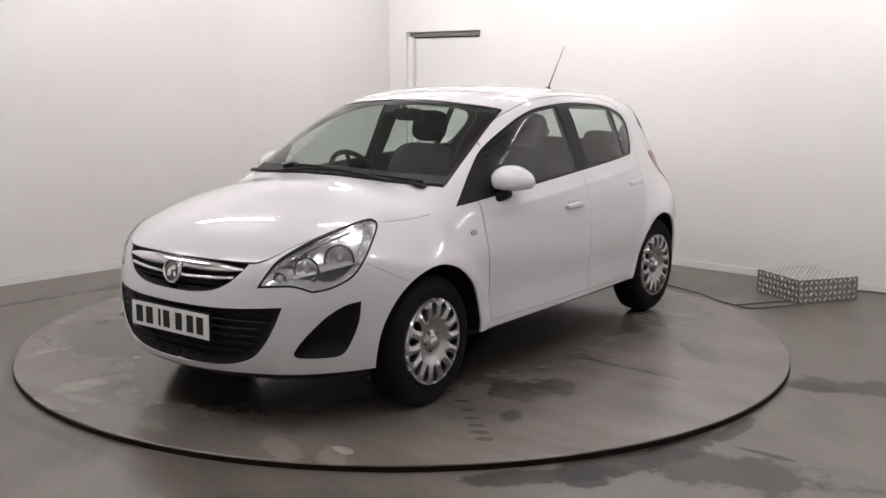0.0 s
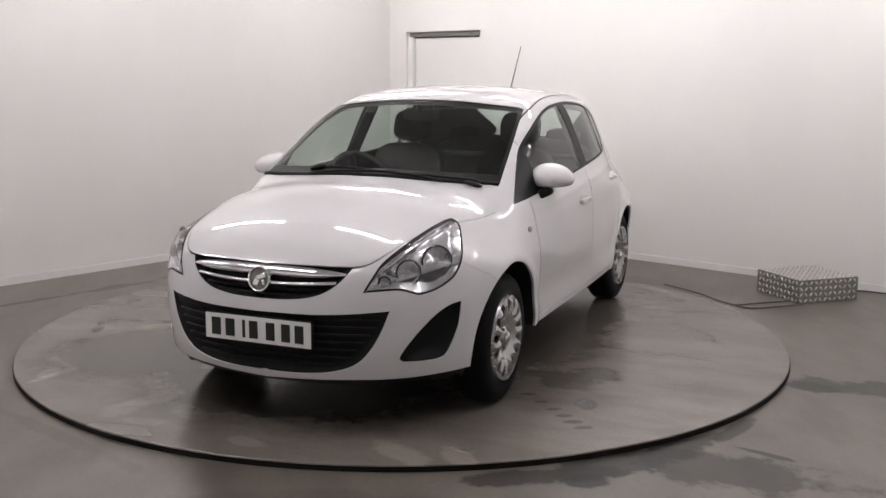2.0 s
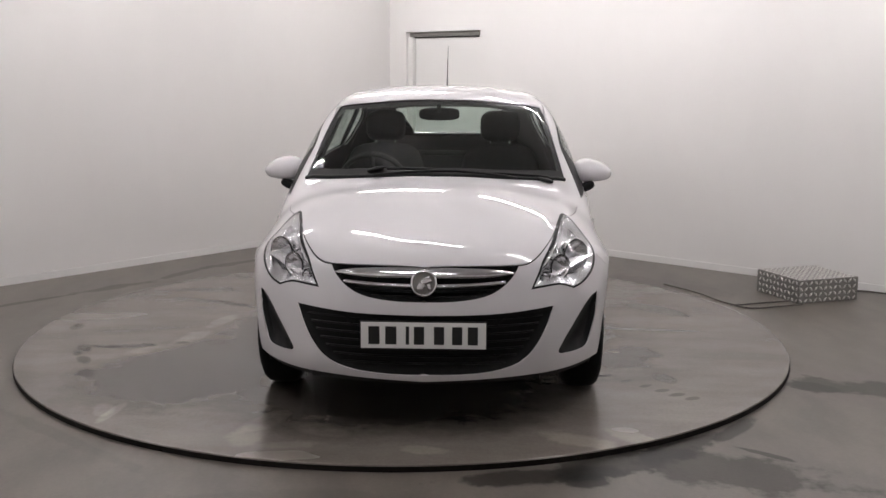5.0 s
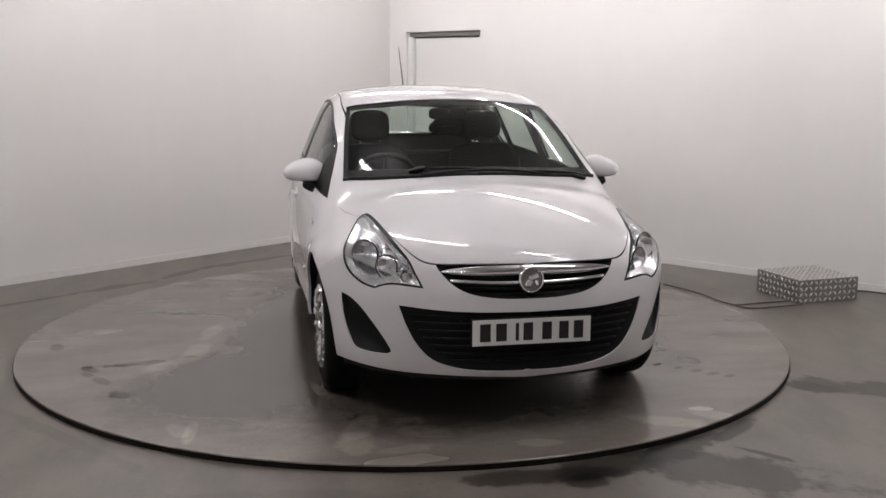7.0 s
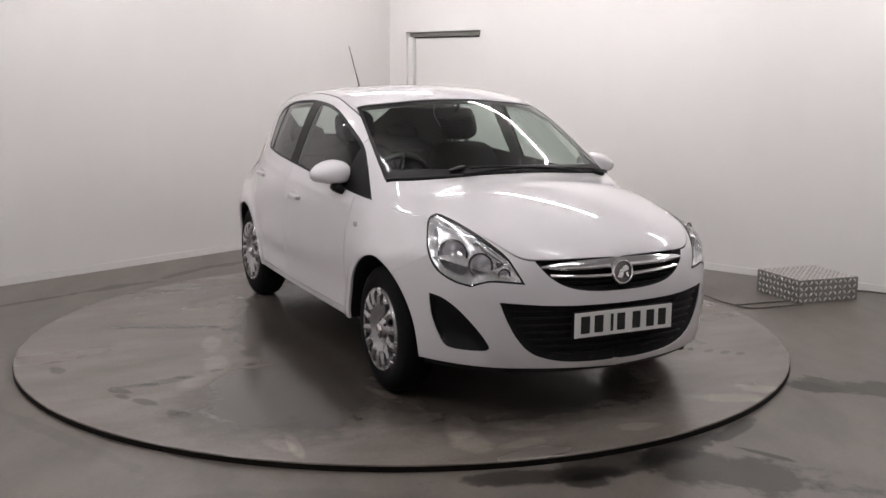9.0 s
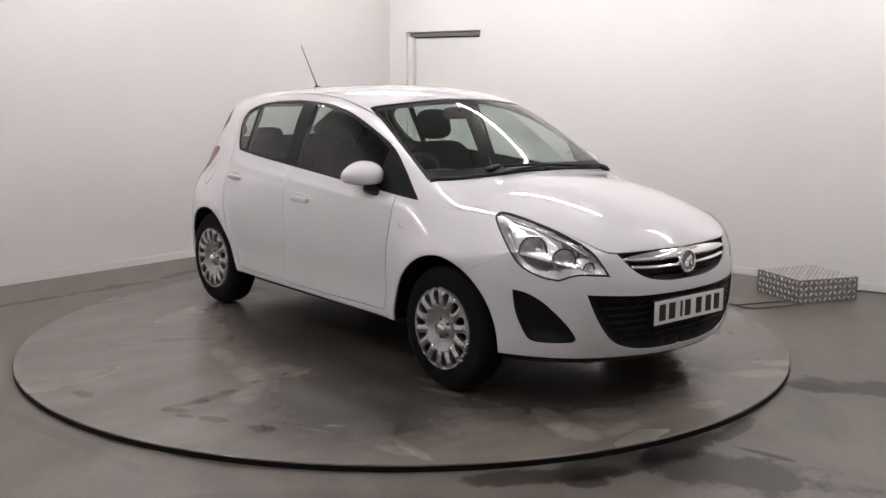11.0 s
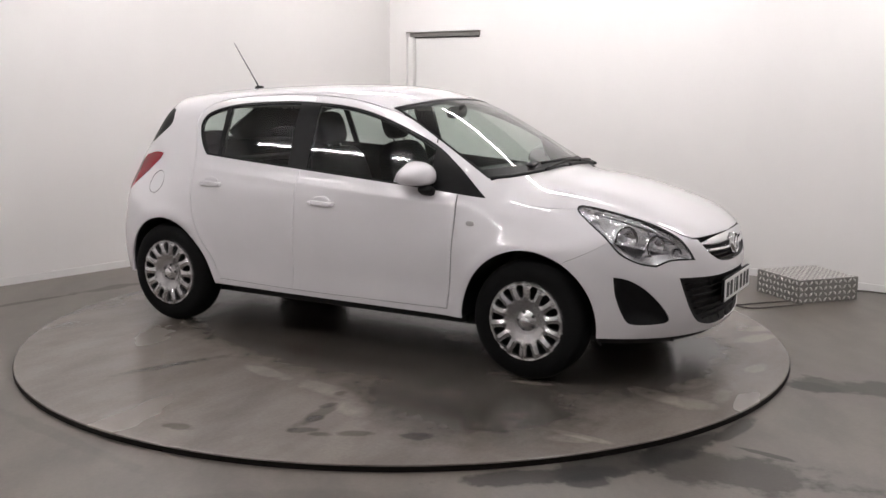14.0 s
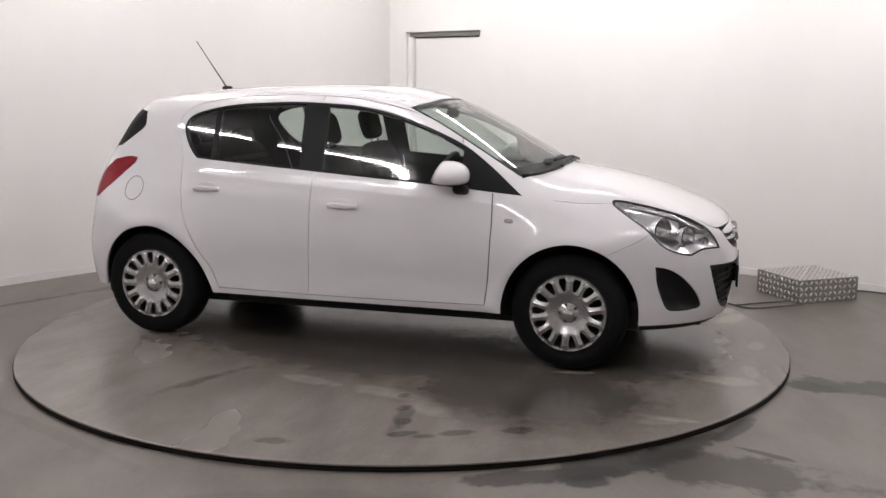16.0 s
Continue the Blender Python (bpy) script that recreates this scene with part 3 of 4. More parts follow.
# shut lines on the side
outline("wing_gap", strip(smooth_line([(-0.635, 0.73), (-0.53, 0.676), (-0.432, 0.628)]), 0.0014), from_corner)
DOOR_TOP = [(-1.07, 1.17), (-1.09, 1.245), (-1.01, 1.335), (-0.77, 1.385), (-0.5, 1.403), (-0.26, 1.406), (0.06, 1.385), (0.34, 1.325), (0.53, 1.252), (0.61, 1.212), (0.64, 1.165)]
REAR_EDGE = [(-1.07, 1.17), (-1.03, 1.05), (-1.01, 0.89), (-0.965, 0.70), (-0.88, 0.54), (-0.80, 0.43), (-0.755, 0.325)]
outline("door_top_gap", strip(smooth_line(DOOR_TOP), 0.0042), from_side)
outline("rear_edge_gap", strip(smooth_line(REAR_EDGE), 0.0042), from_side)
outline("front_edge_gap", strip(smooth_line([(0.835, 0.915), (0.84, 0.75), (0.828, 0.5), (0.81, 0.33)]), 0.0055), from_side)
outline("middle_gap", strip(smooth_line([(-0.172, 0.99), (-0.182, 0.7), (-0.195, 0.327)]), 0.004), from_side)
outline("middle_gap_top", strip(smooth_line([(-0.19, 1.372), (-0.19, 1.405)]), 0.006), from_side)
outline("sill_gap", strip(smooth_line([(0.81, 0.325), (0.0, 0.318), (-0.755, 0.322)]), 0.004), from_side)
for name, width in (("crease_core", 0.016), ("crease_edge", 0.050)):
    outline(name, strip(smooth_line([(x, crease_height(x)) for x in (0.80, 0.4, -0.1)]), width), from_side)
    outline(name + "_rear", strip(smooth_line([(x, crease_height(x)) for x in (-0.23, -0.6, -0.97)]), width), from_side)
# panels by area
outline("front_door", loop([(0.835, 0.93), (0.84, 0.75), (0.828, 0.5), (0.81, 0.325)], [(0.81, 0.325), (-0.195, 0.32)], [(-0.195, 0.32), (-0.182, 0.7), (-0.172, 0.98), (-0.19, 1.405)],
                            [(-0.19, 1.405), (0.06, 1.385), (0.34, 1.325), (0.60, 1.215), (0.80, 1.10)], [(0.80, 1.10), (0.835, 0.93)]), from_side)
outline("rear_door", loop([(-0.195, 0.32), (-0.182, 0.7), (-0.172, 0.98), (-0.19, 1.405)], [(-0.19, 1.405), (-0.5, 1.403), (-0.77, 1.385), (-1.01, 1.335), (-1.09, 1.245), (-1.07, 1.17)],
                           [(-1.07, 1.17), (-1.03, 1.05), (-1.01, 0.89), (-0.965, 0.70), (-0.88, 0.54), (-0.80, 0.43), (-0.755, 0.325)], [(-0.755, 0.325), (-0.195, 0.32)]), from_side)
outline("front_bumper", np.vstack([smooth_line([(0.0, 0.735), (0.2, 0.733), (0.40, 0.728)]), smooth_line([(0.425, 0.628), (0.60, 0.613), (0.69, 0.668), (0.715, 0.655), (0.775, 0.60), (0.80, 0.55), (0.83, 0.2)]), [(0.0, 0.1)]]), from_front)
outline("front_wing", loop([(0.84, 0.2), (0.84, 0.93)], [(0.84, 0.93), (0.985, 0.90)], [(0.985, 0.90), (1.2, 0.93), (1.5, 0.90), (1.66, 0.80)], [(1.66, 0.80), (1.655, 0.735), (1.55, 0.678), (1.45, 0.628), (1.42, 0.55), (1.60, 0.2)], [(1.60, 0.2), (0.84, 0.2)]), from_side)
# rear lamp and rear window
outline("tail_lamp", loop([(-1.375, 1.032), (-1.45, 1.035), (-1.56, 1.012)], [(-1.56, 1.012), (-1.66, 0.92), (-1.655, 0.80)], [(-1.655, 0.80), (-1.63, 0.795), (-1.55, 0.868), (-1.46, 0.945), (-1.39, 1.0), (-1.375, 1.032)]), from_side)
outline("rear_screen_side", loop([(-1.372, 1.30), (-1.36, 1.218), (-1.43, 1.16), (-1.53, 1.095)], [(-1.53, 1.095), (-1.64, 1.09), (-1.54, 1.24), (-1.46, 1.315)], [(-1.46, 1.315), (-1.372, 1.30)]), from_side)
outline("rear_screen", loop([(0.0, 1.31), (0.27, 1.305), (0.46, 1.285)], [(0.46, 1.285), (0.48, 1.18), (0.49, 1.12)], [(0.49, 1.12), (0.3, 1.10), (0.0, 1.095)], [(0.0, 1.095), (0.0, 1.31)]), from_back)


# wheel openings: the front one an oval, the rear one drawn out forwards at its foot
ARCH = {1.2555: [(1.2555 + 0.357 * math.cos(a), 0.305 + 0.366 * math.sin(a)) for a in np.radians(np.linspace(-40, 220, 70))],
        -1.21: smooth_line([(-0.775, 0.16), (-0.79, 0.29), (-0.825, 0.38), (-0.885, 0.475), (-0.965, 0.555), (-1.07, 0.622), (-1.20, 0.655), (-1.34, 0.628), (-1.445, 0.555), (-1.51, 0.455), (-1.535, 0.34), (-1.53, 0.16)])}
outline("arch_front", ARCH[1.2555], from_side)
outline("arch_rear", ARCH[-1.21], from_side)


def unroll_mesh():
    """One triangulation of the half skin that follows every outline."""
    step = 0.027
    gx = np.arange(SP0 - 2.3, SP1 + 2.3, step)
    gy = np.arange(0, 2.25, step * 0.95)
    pts = np.array([(x + (0.5 * step if k % 2 else 0), y) for k, y in enumerate(gy) for x in gx])
    g = np.hypot(pts[:, 0] - np.clip(pts[:, 0], SP0, SP1), pts[:, 1])
    pts = pts[g < 2.05]
    rim, verts, edges = [], [], []
    for poly in OUTER.values():
        base = len(verts)
        verts += [Vector(p) for p in poly]
        edges += [(base + i, base + (i + 1) % len(poly)) for i in range(len(poly))]
        rim.append(poly)
    rim = np.vstack(rim)
    cell = {}
    for p in rim:
        cell.setdefault((int(p[0] // 0.02), int(p[1] // 0.02)), []).append(p)
    keep = []
    for p in pts:
        i, j = int(p[0] // 0.02), int(p[1] // 0.02)
        near = [q for a in (-1, 0, 1) for b in (-1, 0, 1) for q in cell.get((i + a, j + b), ())]
        if p[1] == 0 or not near or min((q[0] - p[0]) ** 2 + (q[1] - p[1]) ** 2 for q in near) > 0.012 ** 2:
            keep.append(Vector(p))
    from mathutils.geometry import delaunay_2d_cdt
    v, _, f, *_ = delaunay_2d_cdt(verts + keep, edges, [], 0, 1e-5)
    return np.array([tuple(a) for a in v]), [tuple(t) for t in f]


UV, TRIS = unroll_mesh()
UV[:, 1] = np.maximum(UV[:, 1], 0)
PT = unflat(UV)
PT[UV[:, 1] < 1e-6, 1] = 0
NO = normal(PT)
NO[UV[:, 1] < 1e-6, 1] = 0
TRI = np.array([t for t in TRIS if len(t) == 3])
# outward winding
a, b, c = PT[TRI[:, 0]], PT[TRI[:, 1]], PT[TRI[:, 2]]
flip = np.einsum("ij,ij->i", np.cross(b - a, c - a), NO[TRI[:, 0]]) < 0
TRI[flip] = TRI[flip][:, ::-1]
size = np.linalg.norm(np.cross(b - a, c - a), axis=1)
MID_UV, MID = UV[TRI].mean(1), PT[TRI].mean(1)
GROUP = np.full(len(TRI), "", dtype=object)


def claim(name, *outlines, where=None):
    free = GROUP == ""
    hit = np.zeros(len(TRI), bool)
    for o in outlines:
        hit |= inside(MID_UV, OUTER[o])
    if where is not None:
        hit &= where
    GROUP[free & hit] = name


GROUP[(MID[:, 2] < 0.15) | (size < 1e-9)] = "none"
claim("none", "arch_front", "arch_rear", where=(MID[:, 1] > 0.5))
claim("none", "below_lip", where=MID[:, 0] > 1.5)
claim("lip", "below_front", where=(MID[:, 0] > 1.62) & (MID[:, 2] > 0.2))
claim("none", "below_front", "below_side", where=MID[:, 2] < 0.3)
GROUP[(GROUP == "") & (MID[:, 2] < 0.27) & (MID[:, 0] < 0)] = "none"
claim("front_glass", "front_glass")
claim("rear_glass", "rear_glass")
claim("quarter_glass", "quarter_glass")
claim("glazing", "glazing")
claim("screen", "screen")
claim("screen_frame", "screen_frame")
claim("rear_side_trim", "rear_screen_side", where=MID[:, 0] < -1.2)
claim("rear_screen", "rear_screen", where=MID[:, 0] < -1.2)
claim("lamp", "lamp", where=MID[:, 0] > 1.2)
claim("lamp_rim", "lamp_rim", where=MID[:, 0] > 1.2)
claim("grille", "grille", where=MID[:, 0] > 1.5)
claim("intake", "intake", where=MID[:, 0] > 1.5)
claim("fog", "fog", where=MID[:, 0] > 1.3)
claim("tail_lamp", "tail_lamp", where=MID[:, 0] < -1.2)
SHUT = ("bonnet_gap", "wing_gap", "door_top_gap", "rear_edge_gap", "front_edge_gap", "middle_gap", "middle_gap_top", "sill_gap")
for gap in SHUT:
    claim(gap, gap)
claim("front_door", "front_door")
claim("rear_door", "rear_door")
claim("bonnet", "bonnet", where=(MID[:, 0] > 0.9))
claim("front_wing", "front_wing", where=(MID[:, 1] > 0.5) & (MID[:, 0] > 0.8))
claim("front_bumper", "front_bumper", where=MID[:, 0] > 1.35)
GROUP[(GROUP == "") & (MID[:, 0] > 1.3)] = "front_bumper"
GROUP[(GROUP == "") & (MID[:, 0] < -1.3) & (MID[:, 2] < 0.62)] = "rear_bumper"
GROUP[GROUP == ""] = "body_shell"


def sheet(sel, offset=0.0, flange=0.012, mirror=1):
    """Corners, faces and normals of the chosen triangles, with edges turned inwards."""
    t = TRI[sel]
    used, idx = np.unique(t, return_inverse=True)
    idx = idx.reshape(-1, 3)
    v, n = PT[used] + NO[used] * offset, NO[used].copy()
    faces = [tuple(f) for f in idx]
    verts, norms = [v], [n]
    if flange:
        count = {}
        for f in faces:
            for i in range(3):
                e = (f[i], f[(i + 1) % 3])
                if (e[1], e[0]) in count:
                    del count[(e[1], e[0])]
                else:
                    count[e] = 1
        base = len(v)
        ev, en = [], []
        for i, j in count:
            if v[i][1] < 1e-4 and v[j][1] < 1e-4:
                continue
            d = np.cross(v[j] - v[i], n[i])
            d = d / (np.linalg.norm(d) + 1e-12)
            k = base + len(ev)
            ev += [v[i], v[j], v[j] - n[j] * flange, v[i] - n[i] * flange]
            en += [d] * 4
            faces.append((k, k + 3, k + 2, k + 1))
        if ev:
            verts.append(np.array(ev))
            norms.append(np.array(en))
    v, n = np.vstack(verts), np.vstack(norms)
    if mirror < 0:
        v, n = v * [1, -1, 1], n * [1, -1, 1]
        faces = [tuple(reversed(f)) for f in faces]
    return v - [OX, OY, 0], faces, n


def both(sel, offset=0.0, flange=0.012):
    v, f, n = sheet(sel, offset, flange)
    w, g, m = sheet(sel, offset, flange, -1)
    return np.vstack([v, w]), f + [tuple(i + len(v) for i in q) for q in g], np.vstack([n, m])


car = empty("car")
tagged(car, "white five-door hatchback standing on the turntable", "car")


def panel(name, group, mat, label="", parent=car, offset=0.0, flange=0.012, mirror=None, no_shadow=False):
    sel = GROUP == group
    if not sel.any():
        return None
    v, f, n = both(sel, offset, flange) if mirror is None else sheet(sel, offset, flange, mirror)
    ob = solid(name, v, f, mat, parent, label, True, n)
    if no_shadow:
        ob.visible_shadow = False
    return ob


panel("body_shell", "body_shell", PAINT, "white painted roof, pillars, quarters and sills")
panel("bonnet", "bonnet", PAINT, "white painted bonnet")
bumper = panel("front_bumper", "front_bumper", PAINT, "white painted front bumper")
panel("rear_bumper", "rear_bumper", PAINT, "white painted rear bumper")
panel("chin_spoiler", "lip", BLACK, "black lip under the front bumper", flange=0.02, offset=-0.02)
panel("windscreen", "screen", SCREEN_GLASS, "clear greenish windscreen", flange=0, offset=-0.003, no_shadow=True)
panel("windscreen_surround", "screen_frame", GLOSSBLACK, "black windscreen border", flange=0, offset=-0.003)
panel("rear_window", "rear_screen", DOOR_GLASS, "tinted rear window", flange=0, offset=-0.003, no_shadow=True)
for gap in SHUT:
    for s in (1, -1):
        panel("shut_line", gap, GAP, "dark gap between panels", flange=0, offset=-0.008, mirror=s)
DOORS = {}
for s in (1, -1):
    panel("front_wing", "front_wing", PAINT, "white painted front wing", mirror=s)
    for which in ("front_door", "rear_door"):
        DOORS[which, s] = panel(which, which, PAINT, "white painted door", mirror=s)
    panel("window", "front_glass", DOOR_GLASS, "clear door glass", DOORS["front_door", s], -0.004, 0, s, True)
    panel("window", "rear_glass", DOOR_GLASS, "clear door glass", DOORS["rear_door", s], -0.004, 0, s, True)
    panel("quarter_window", "quarter_glass", DOOR_GLASS, "small fixed corner glass", DOORS["rear_door", s], -0.004, 0, s, True)
    panel("window_surround", "glazing", GLOSSBLACK, "black window surround and pillars", car, -0.002, 0.01, s)
    panel("rear_side_trim", "rear_side_trim", GLOSSBLACK, "black corner trim beside the rear window", car, -0.002, 0.01, s)
    panel("tail_lamp", "tail_lamp", REDLENS, "red tail lamp", car, 0.002, 0.01, s)


# dark inside faces of everything that is not glazed
def lining():
    glazed = np.isin(GROUP, ["front_glass", "rear_glass", "quarter_glass", "screen", "rear_screen", "none", "lip", *SHUT])
    for name, sel, mat, label in (("cabin_lining", ~glazed & (MID[:, 2] < 1.30) & (MID[:, 0] < 1.45), LINING, "dark inner trim"),
                                  ("headlining", ~glazed & (MID[:, 2] >= 1.30), HEADLINER, "pale grey roof lining")):
        v, f, n = both(sel, -0.022, 0)
        solid(name, v, [tuple(reversed(q)) for q in f], mat, car, label, True, -n)


lining()
SHIFT = Matrix.Translation((-OX, -OY, 0))


def fit(name, bm, mat, parent=car, label="", smooth=True):
    bmesh.ops.transform(bm, matrix=SHIFT, verts=bm.verts)
    return part(name, bm, mat, parent, label, smooth)


# underside and wheel housings
fit("floor_pan", box(3.3, 1.10, 0.17, (-0.02, 0, 0.255), 0.04), BLACK, label="black underside", smooth=False)
for s in (1, -1):
    fit("sill_underside", box(1.62, 0.26, 0.07, (0.06, s * 0.60, 0.262), 0.03), BLACK, label="black underside of the sill", smooth=False)
fit("front_undertray", box(0.42, 1.0, 0.04, (1.70, 0, 0.235), 0.015), BLACK, label="black tray under the nose", smooth=False)
for rim in ARCH.values():
    for s in (1, -1):
        b = bmesh.new()
        line = [(x, z) for x, z in rim if z > 0.27]
        prof = [[(x, s * y, z + lift) for x, z in line] for y, lift in ((0.84, 0.0), (0.45, 0.006))]
        rows = [[b.verts.new(p) for p in row] for row in prof]
        for i in range(len(line) - 1):
            b.faces.new((rows[0][i], rows[0][i + 1], rows[1][i + 1], rows[1][i]))
        b.faces.new(rows[1])
        wide = from_side([(vtx.co.x, vtx.co.z) for vtx in rows[0]])[:, 1]
        for vtx, y in zip(rows[0], wide):
            vtx.co.y = s * (float(y) - 0.012)
        fit("wheel_housing", b, BLACK, label="black wheel housing", smooth=False)


# ---------------------------------------------------------------- wheels
def wheel_cover():
    """Silver cover with fourteen slots."""
    from mathutils.geometry import delaunay_2d_cdt
    rad, n = 0.193, 14
    verts, edges, holes = [], [], []

    def ring(pts):
        base = len(verts)
        verts.extend(Vector(p) for p in pts)
        edges.extend((base + i, base + (i + 1) % len(pts)) for i in range(len(pts)))

    ring([(rad * math.cos(a), rad * math.sin(a)) for a in np.linspace(0, 2 * math.pi, 96, endpoint=False)])
    for k in range(n):
        a = 2 * math.pi * (k + 0.5) / n
        pts = []
        for q in np.linspace(0, 2 * math.pi, 16, endpoint=False):
            c, d = math.copysign(abs(math.cos(q)) ** 0.7, math.cos(q)), math.copysign(abs(math.sin(q)) ** 0.7, math.sin(q))
            r = 0.1425 + 0.033 * c
            w = (0.0158 + 0.0078 * c) * d
            pts.append((r * math.cos(a) - w * math.sin(a), r * math.sin(a) + w * math.cos(a)))
        holes.append(np.array(pts))
        ring(pts)
    for r in (0.0, 0.02, 0.032, 0.05, 0.066, 0.08, 0.095, 0.104, 0.178, 0.186):
        m = max(int(r * 400), 1)
        verts.extend(Vector((r * math.cos(2 * math.pi * i / m + 0.1), r * math.sin(2 * math.pi * i / m + 0.1))) for i in range(m))
    for k in range(n):
        a = 2 * math.pi * k / n
        verts.extend(Vector((r * math.cos(a), r * math.sin(a))) for r in (0.112, 0.122, 0.132, 0.142, 0.152, 0.162, 0.172))
    v, _, f, *_ = delaunay_2d_cdt(verts, edges, [], 1, 1e-6)
    v = np.array([tuple(q) for q in v])
    f = [t for t in f]
    mid = np.array([v[list(t)].mean(0) for t in f])
    bad = np.zeros(len(f), bool)
    for h in holes:
        bad |= inside(mid, h)
    r = np.hypot(v[:, 0], v[:, 1])
    deep = np.interp(r, [0, 0.03, 0.034, 0.055, 0.062, 0.09, 0.11, 0.165, 0.178, 0.186, 0.193], [0.0, -0.001, -0.010, -0.020, -0.017, -0.002, 0.009, 0.008, 0.003, 0.004, -0.012])
    swell = np.interp(r, [0.098, 0.115, 0.165, 0.180], [0, 1, 1, 0])
    deep = deep + 0.008 * swell * np.cos(n * np.arctan2(v[:, 1], v[:, 0]))
    bm = bmesh.new()
    bv = [bm.verts.new((p[0], d, p[1])) for p, d in zip(v, deep)]
    for t, out in zip(f, bad):
        if not out:
            try:
                bm.faces.new([bv[i] for i in t])
            except ValueError:
                pass
    rim = [e for e in bm.edges if e.is_boundary]
    ext = bmesh.ops.extrude_edge_only(bm, edges=rim)
    for g in ext["geom"]:
        if isinstance(g, bmesh.types.BMVert):
            g.co.y -= 0.022
    for x in [q for q in bm.verts if not q.link_faces]:
        bm.verts.remove(x)
    return bm


def wheel(cx, cy, s, turn):
    """A wheel as a part of the car: tyre with cover, rim behind it."""
    place = Matrix.Translation((cx, s * cy, 0.307)) @ Matrix.Diagonal((1, s, 1, 1)) @ Matrix.Rotation(turn, 4, "Y")
    w = 0.0925
    prof = [(0.185, w - 0.035), (0.192, w - 0.012), (0.205, w - 0.004), (0.235, w + 0.002), (0.264, w - 0.002), (0.287, w - 0.012), (0.300, w - 0.028), (0.306, w - 0.05), (0.307, 0.0),
            (0.306, -w + 0.05), (0.300, -w + 0.028), (0.264, -w), (0.20, -w + 0.01), (0.185, -w + 0.035)]
    bm = lathe(prof, 72)
    bmesh.ops.transform(bm, matrix=place, verts=bm.verts)
    tyre = fit("wheel", bm, RUBBER, label="black tyre on a steel wheel with a silver cover")
    bm = lathe([(0.0, w - 0.055), (0.07, w - 0.05), (0.12, w - 0.06), (0.165, w - 0.05), (0.187, w - 0.03), (0.190, w - 0.012)], 48)
    bmesh.ops.transform(bm, matrix=place, verts=bm.verts)
    fit("steel_rim", bm, BLACK, tyre, "dark steel rim")
    bm = wheel_cover()
    bmesh.ops.transform(bm, matrix=place @ Matrix.Translation((0, w + 0.002, 0)) @ Matrix.Diagonal((1.07, 1, 1.07, 1)), verts=bm.verts)
    fit("wheel_cover", bm, SATIN, tyre, "silver slotted wheel cover", False)
    bm = lathe([(0.0, 0.008), (0.018, 0.008), (0.026, 0.004), (0.028, -0.002)], 32)
    bmesh.ops.transform(bm, matrix=place @ Matrix.Translation((0, w + 0.004, 0)), verts=bm.verts)
    fit("centre_cap", bm, CHROME, tyre, "round centre cap")
    for k in range(5):
        a = 2 * math.pi * k / 5
        bm = lathe([(0.0, 0.006), (0.006, 0.006), (0.008, 0.0)], 10)
        bmesh.ops.transform(bm, matrix=place @ Matrix.Translation((0.046 * math.cos(a), w - 0.012, 0.046 * math.sin(a))), verts=bm.verts)
        fit("wheel_nut", bm, BLACK, tyre, "dark wheel nut recess")
    return tyre


for cx, cy in ((1.25, 0.728), (-1.21, 0.688)):
    for s in (1, -1):
        wheel(cx, cy, s, 0.3 * cx + s)


# ---------------------------------------------------------------- nose details
def deepen(group, depth, reach):
    """The area's skin pushed in, more towards its middle."""
    sel = GROUP == group
    t = TRI[sel]
    cnt = {}
    for f in t:
        for i in range(3):
            e = tuple(sorted((f[i], f[(i + 1) % 3])))
            cnt[e] = cnt.get(e, 0) + 1
    rim = np.unique([i for e, k in cnt.items() if k == 1 for i in e if PT[i][1] > 1e-4])
    used, idx = np.unique(t, return_inverse=True)
    v = PT[used]
    d = np.array([np.min(np.linalg.norm(PT[rim] - p, axis=1)) for p in v])
    s = np.clip(d / reach, 0, 1)
    return v, idx.reshape(-1, 3), s * s * (3 - 2 * s) * depth


def recess(name, group, depth, reach, mat, label, parent=car, mirrors=(1, -1)):
    v, f, d = deepen(group, depth, reach)
    w = v - np.stack([d, 0 * d, 0 * d], 1)
    w = w - NORM_IN * np.array([0.004])
    for s in mirrors:
        q = w * [1, s, 1] - [OX, OY, 0]
        solid(name, q, [tuple(t) if s > 0 else tuple(reversed(t)) for t in f], mat, parent, label, True)


NORM_IN = np.array([1.0, 0, 0])
recess("lower_intake", "intake", 0.022, 0.04, BLACK, "black lower intake")
recess("grille_backing", "grille", 0.05, 0.03, BLACK, "black grille recess")
recess("fog_lamp_recess", "fog", 0.045, 0.05, BLACK, "black fog lamp blank")


def front_ribbon(name, y0, y1, zmid, half, lift, mat, label, parent=car, thick=0.012, n=41):
    """A bar across the nose that follows its curve; zmid and half are given by y."""
    bm = bmesh.new()
    ang = np.linspace(0, 2 * math.pi, 12, endpoint=False)
    ys = np.repeat(np.linspace(y0, y1, n), 12)
    aa = np.tile(ang, n)
    zs = np.array([zmid(abs(y)) + half(abs(y)) * math.sin(a) for y, a in zip(ys, aa)])
    xs = from_front(np.stack([np.abs(ys), zs], 1))[:, 0] + lift + thick * np.cos(aa)
    corners = [bm.verts.new(q) for q in zip(xs, ys, zs)]
    rings = [corners[k * 12:k * 12 + 12] for k in range(n)]
    for a, b in zip(rings, rings[1:]):
        for i in range(12):
            bm.faces.new((a[i], a[(i + 1) % 12], b[(i + 1) % 12], b[i]))
    bm.faces.new(rings[0])
    bm.faces.new(rings[-1])
    return fit(name, bm, mat, parent, label)


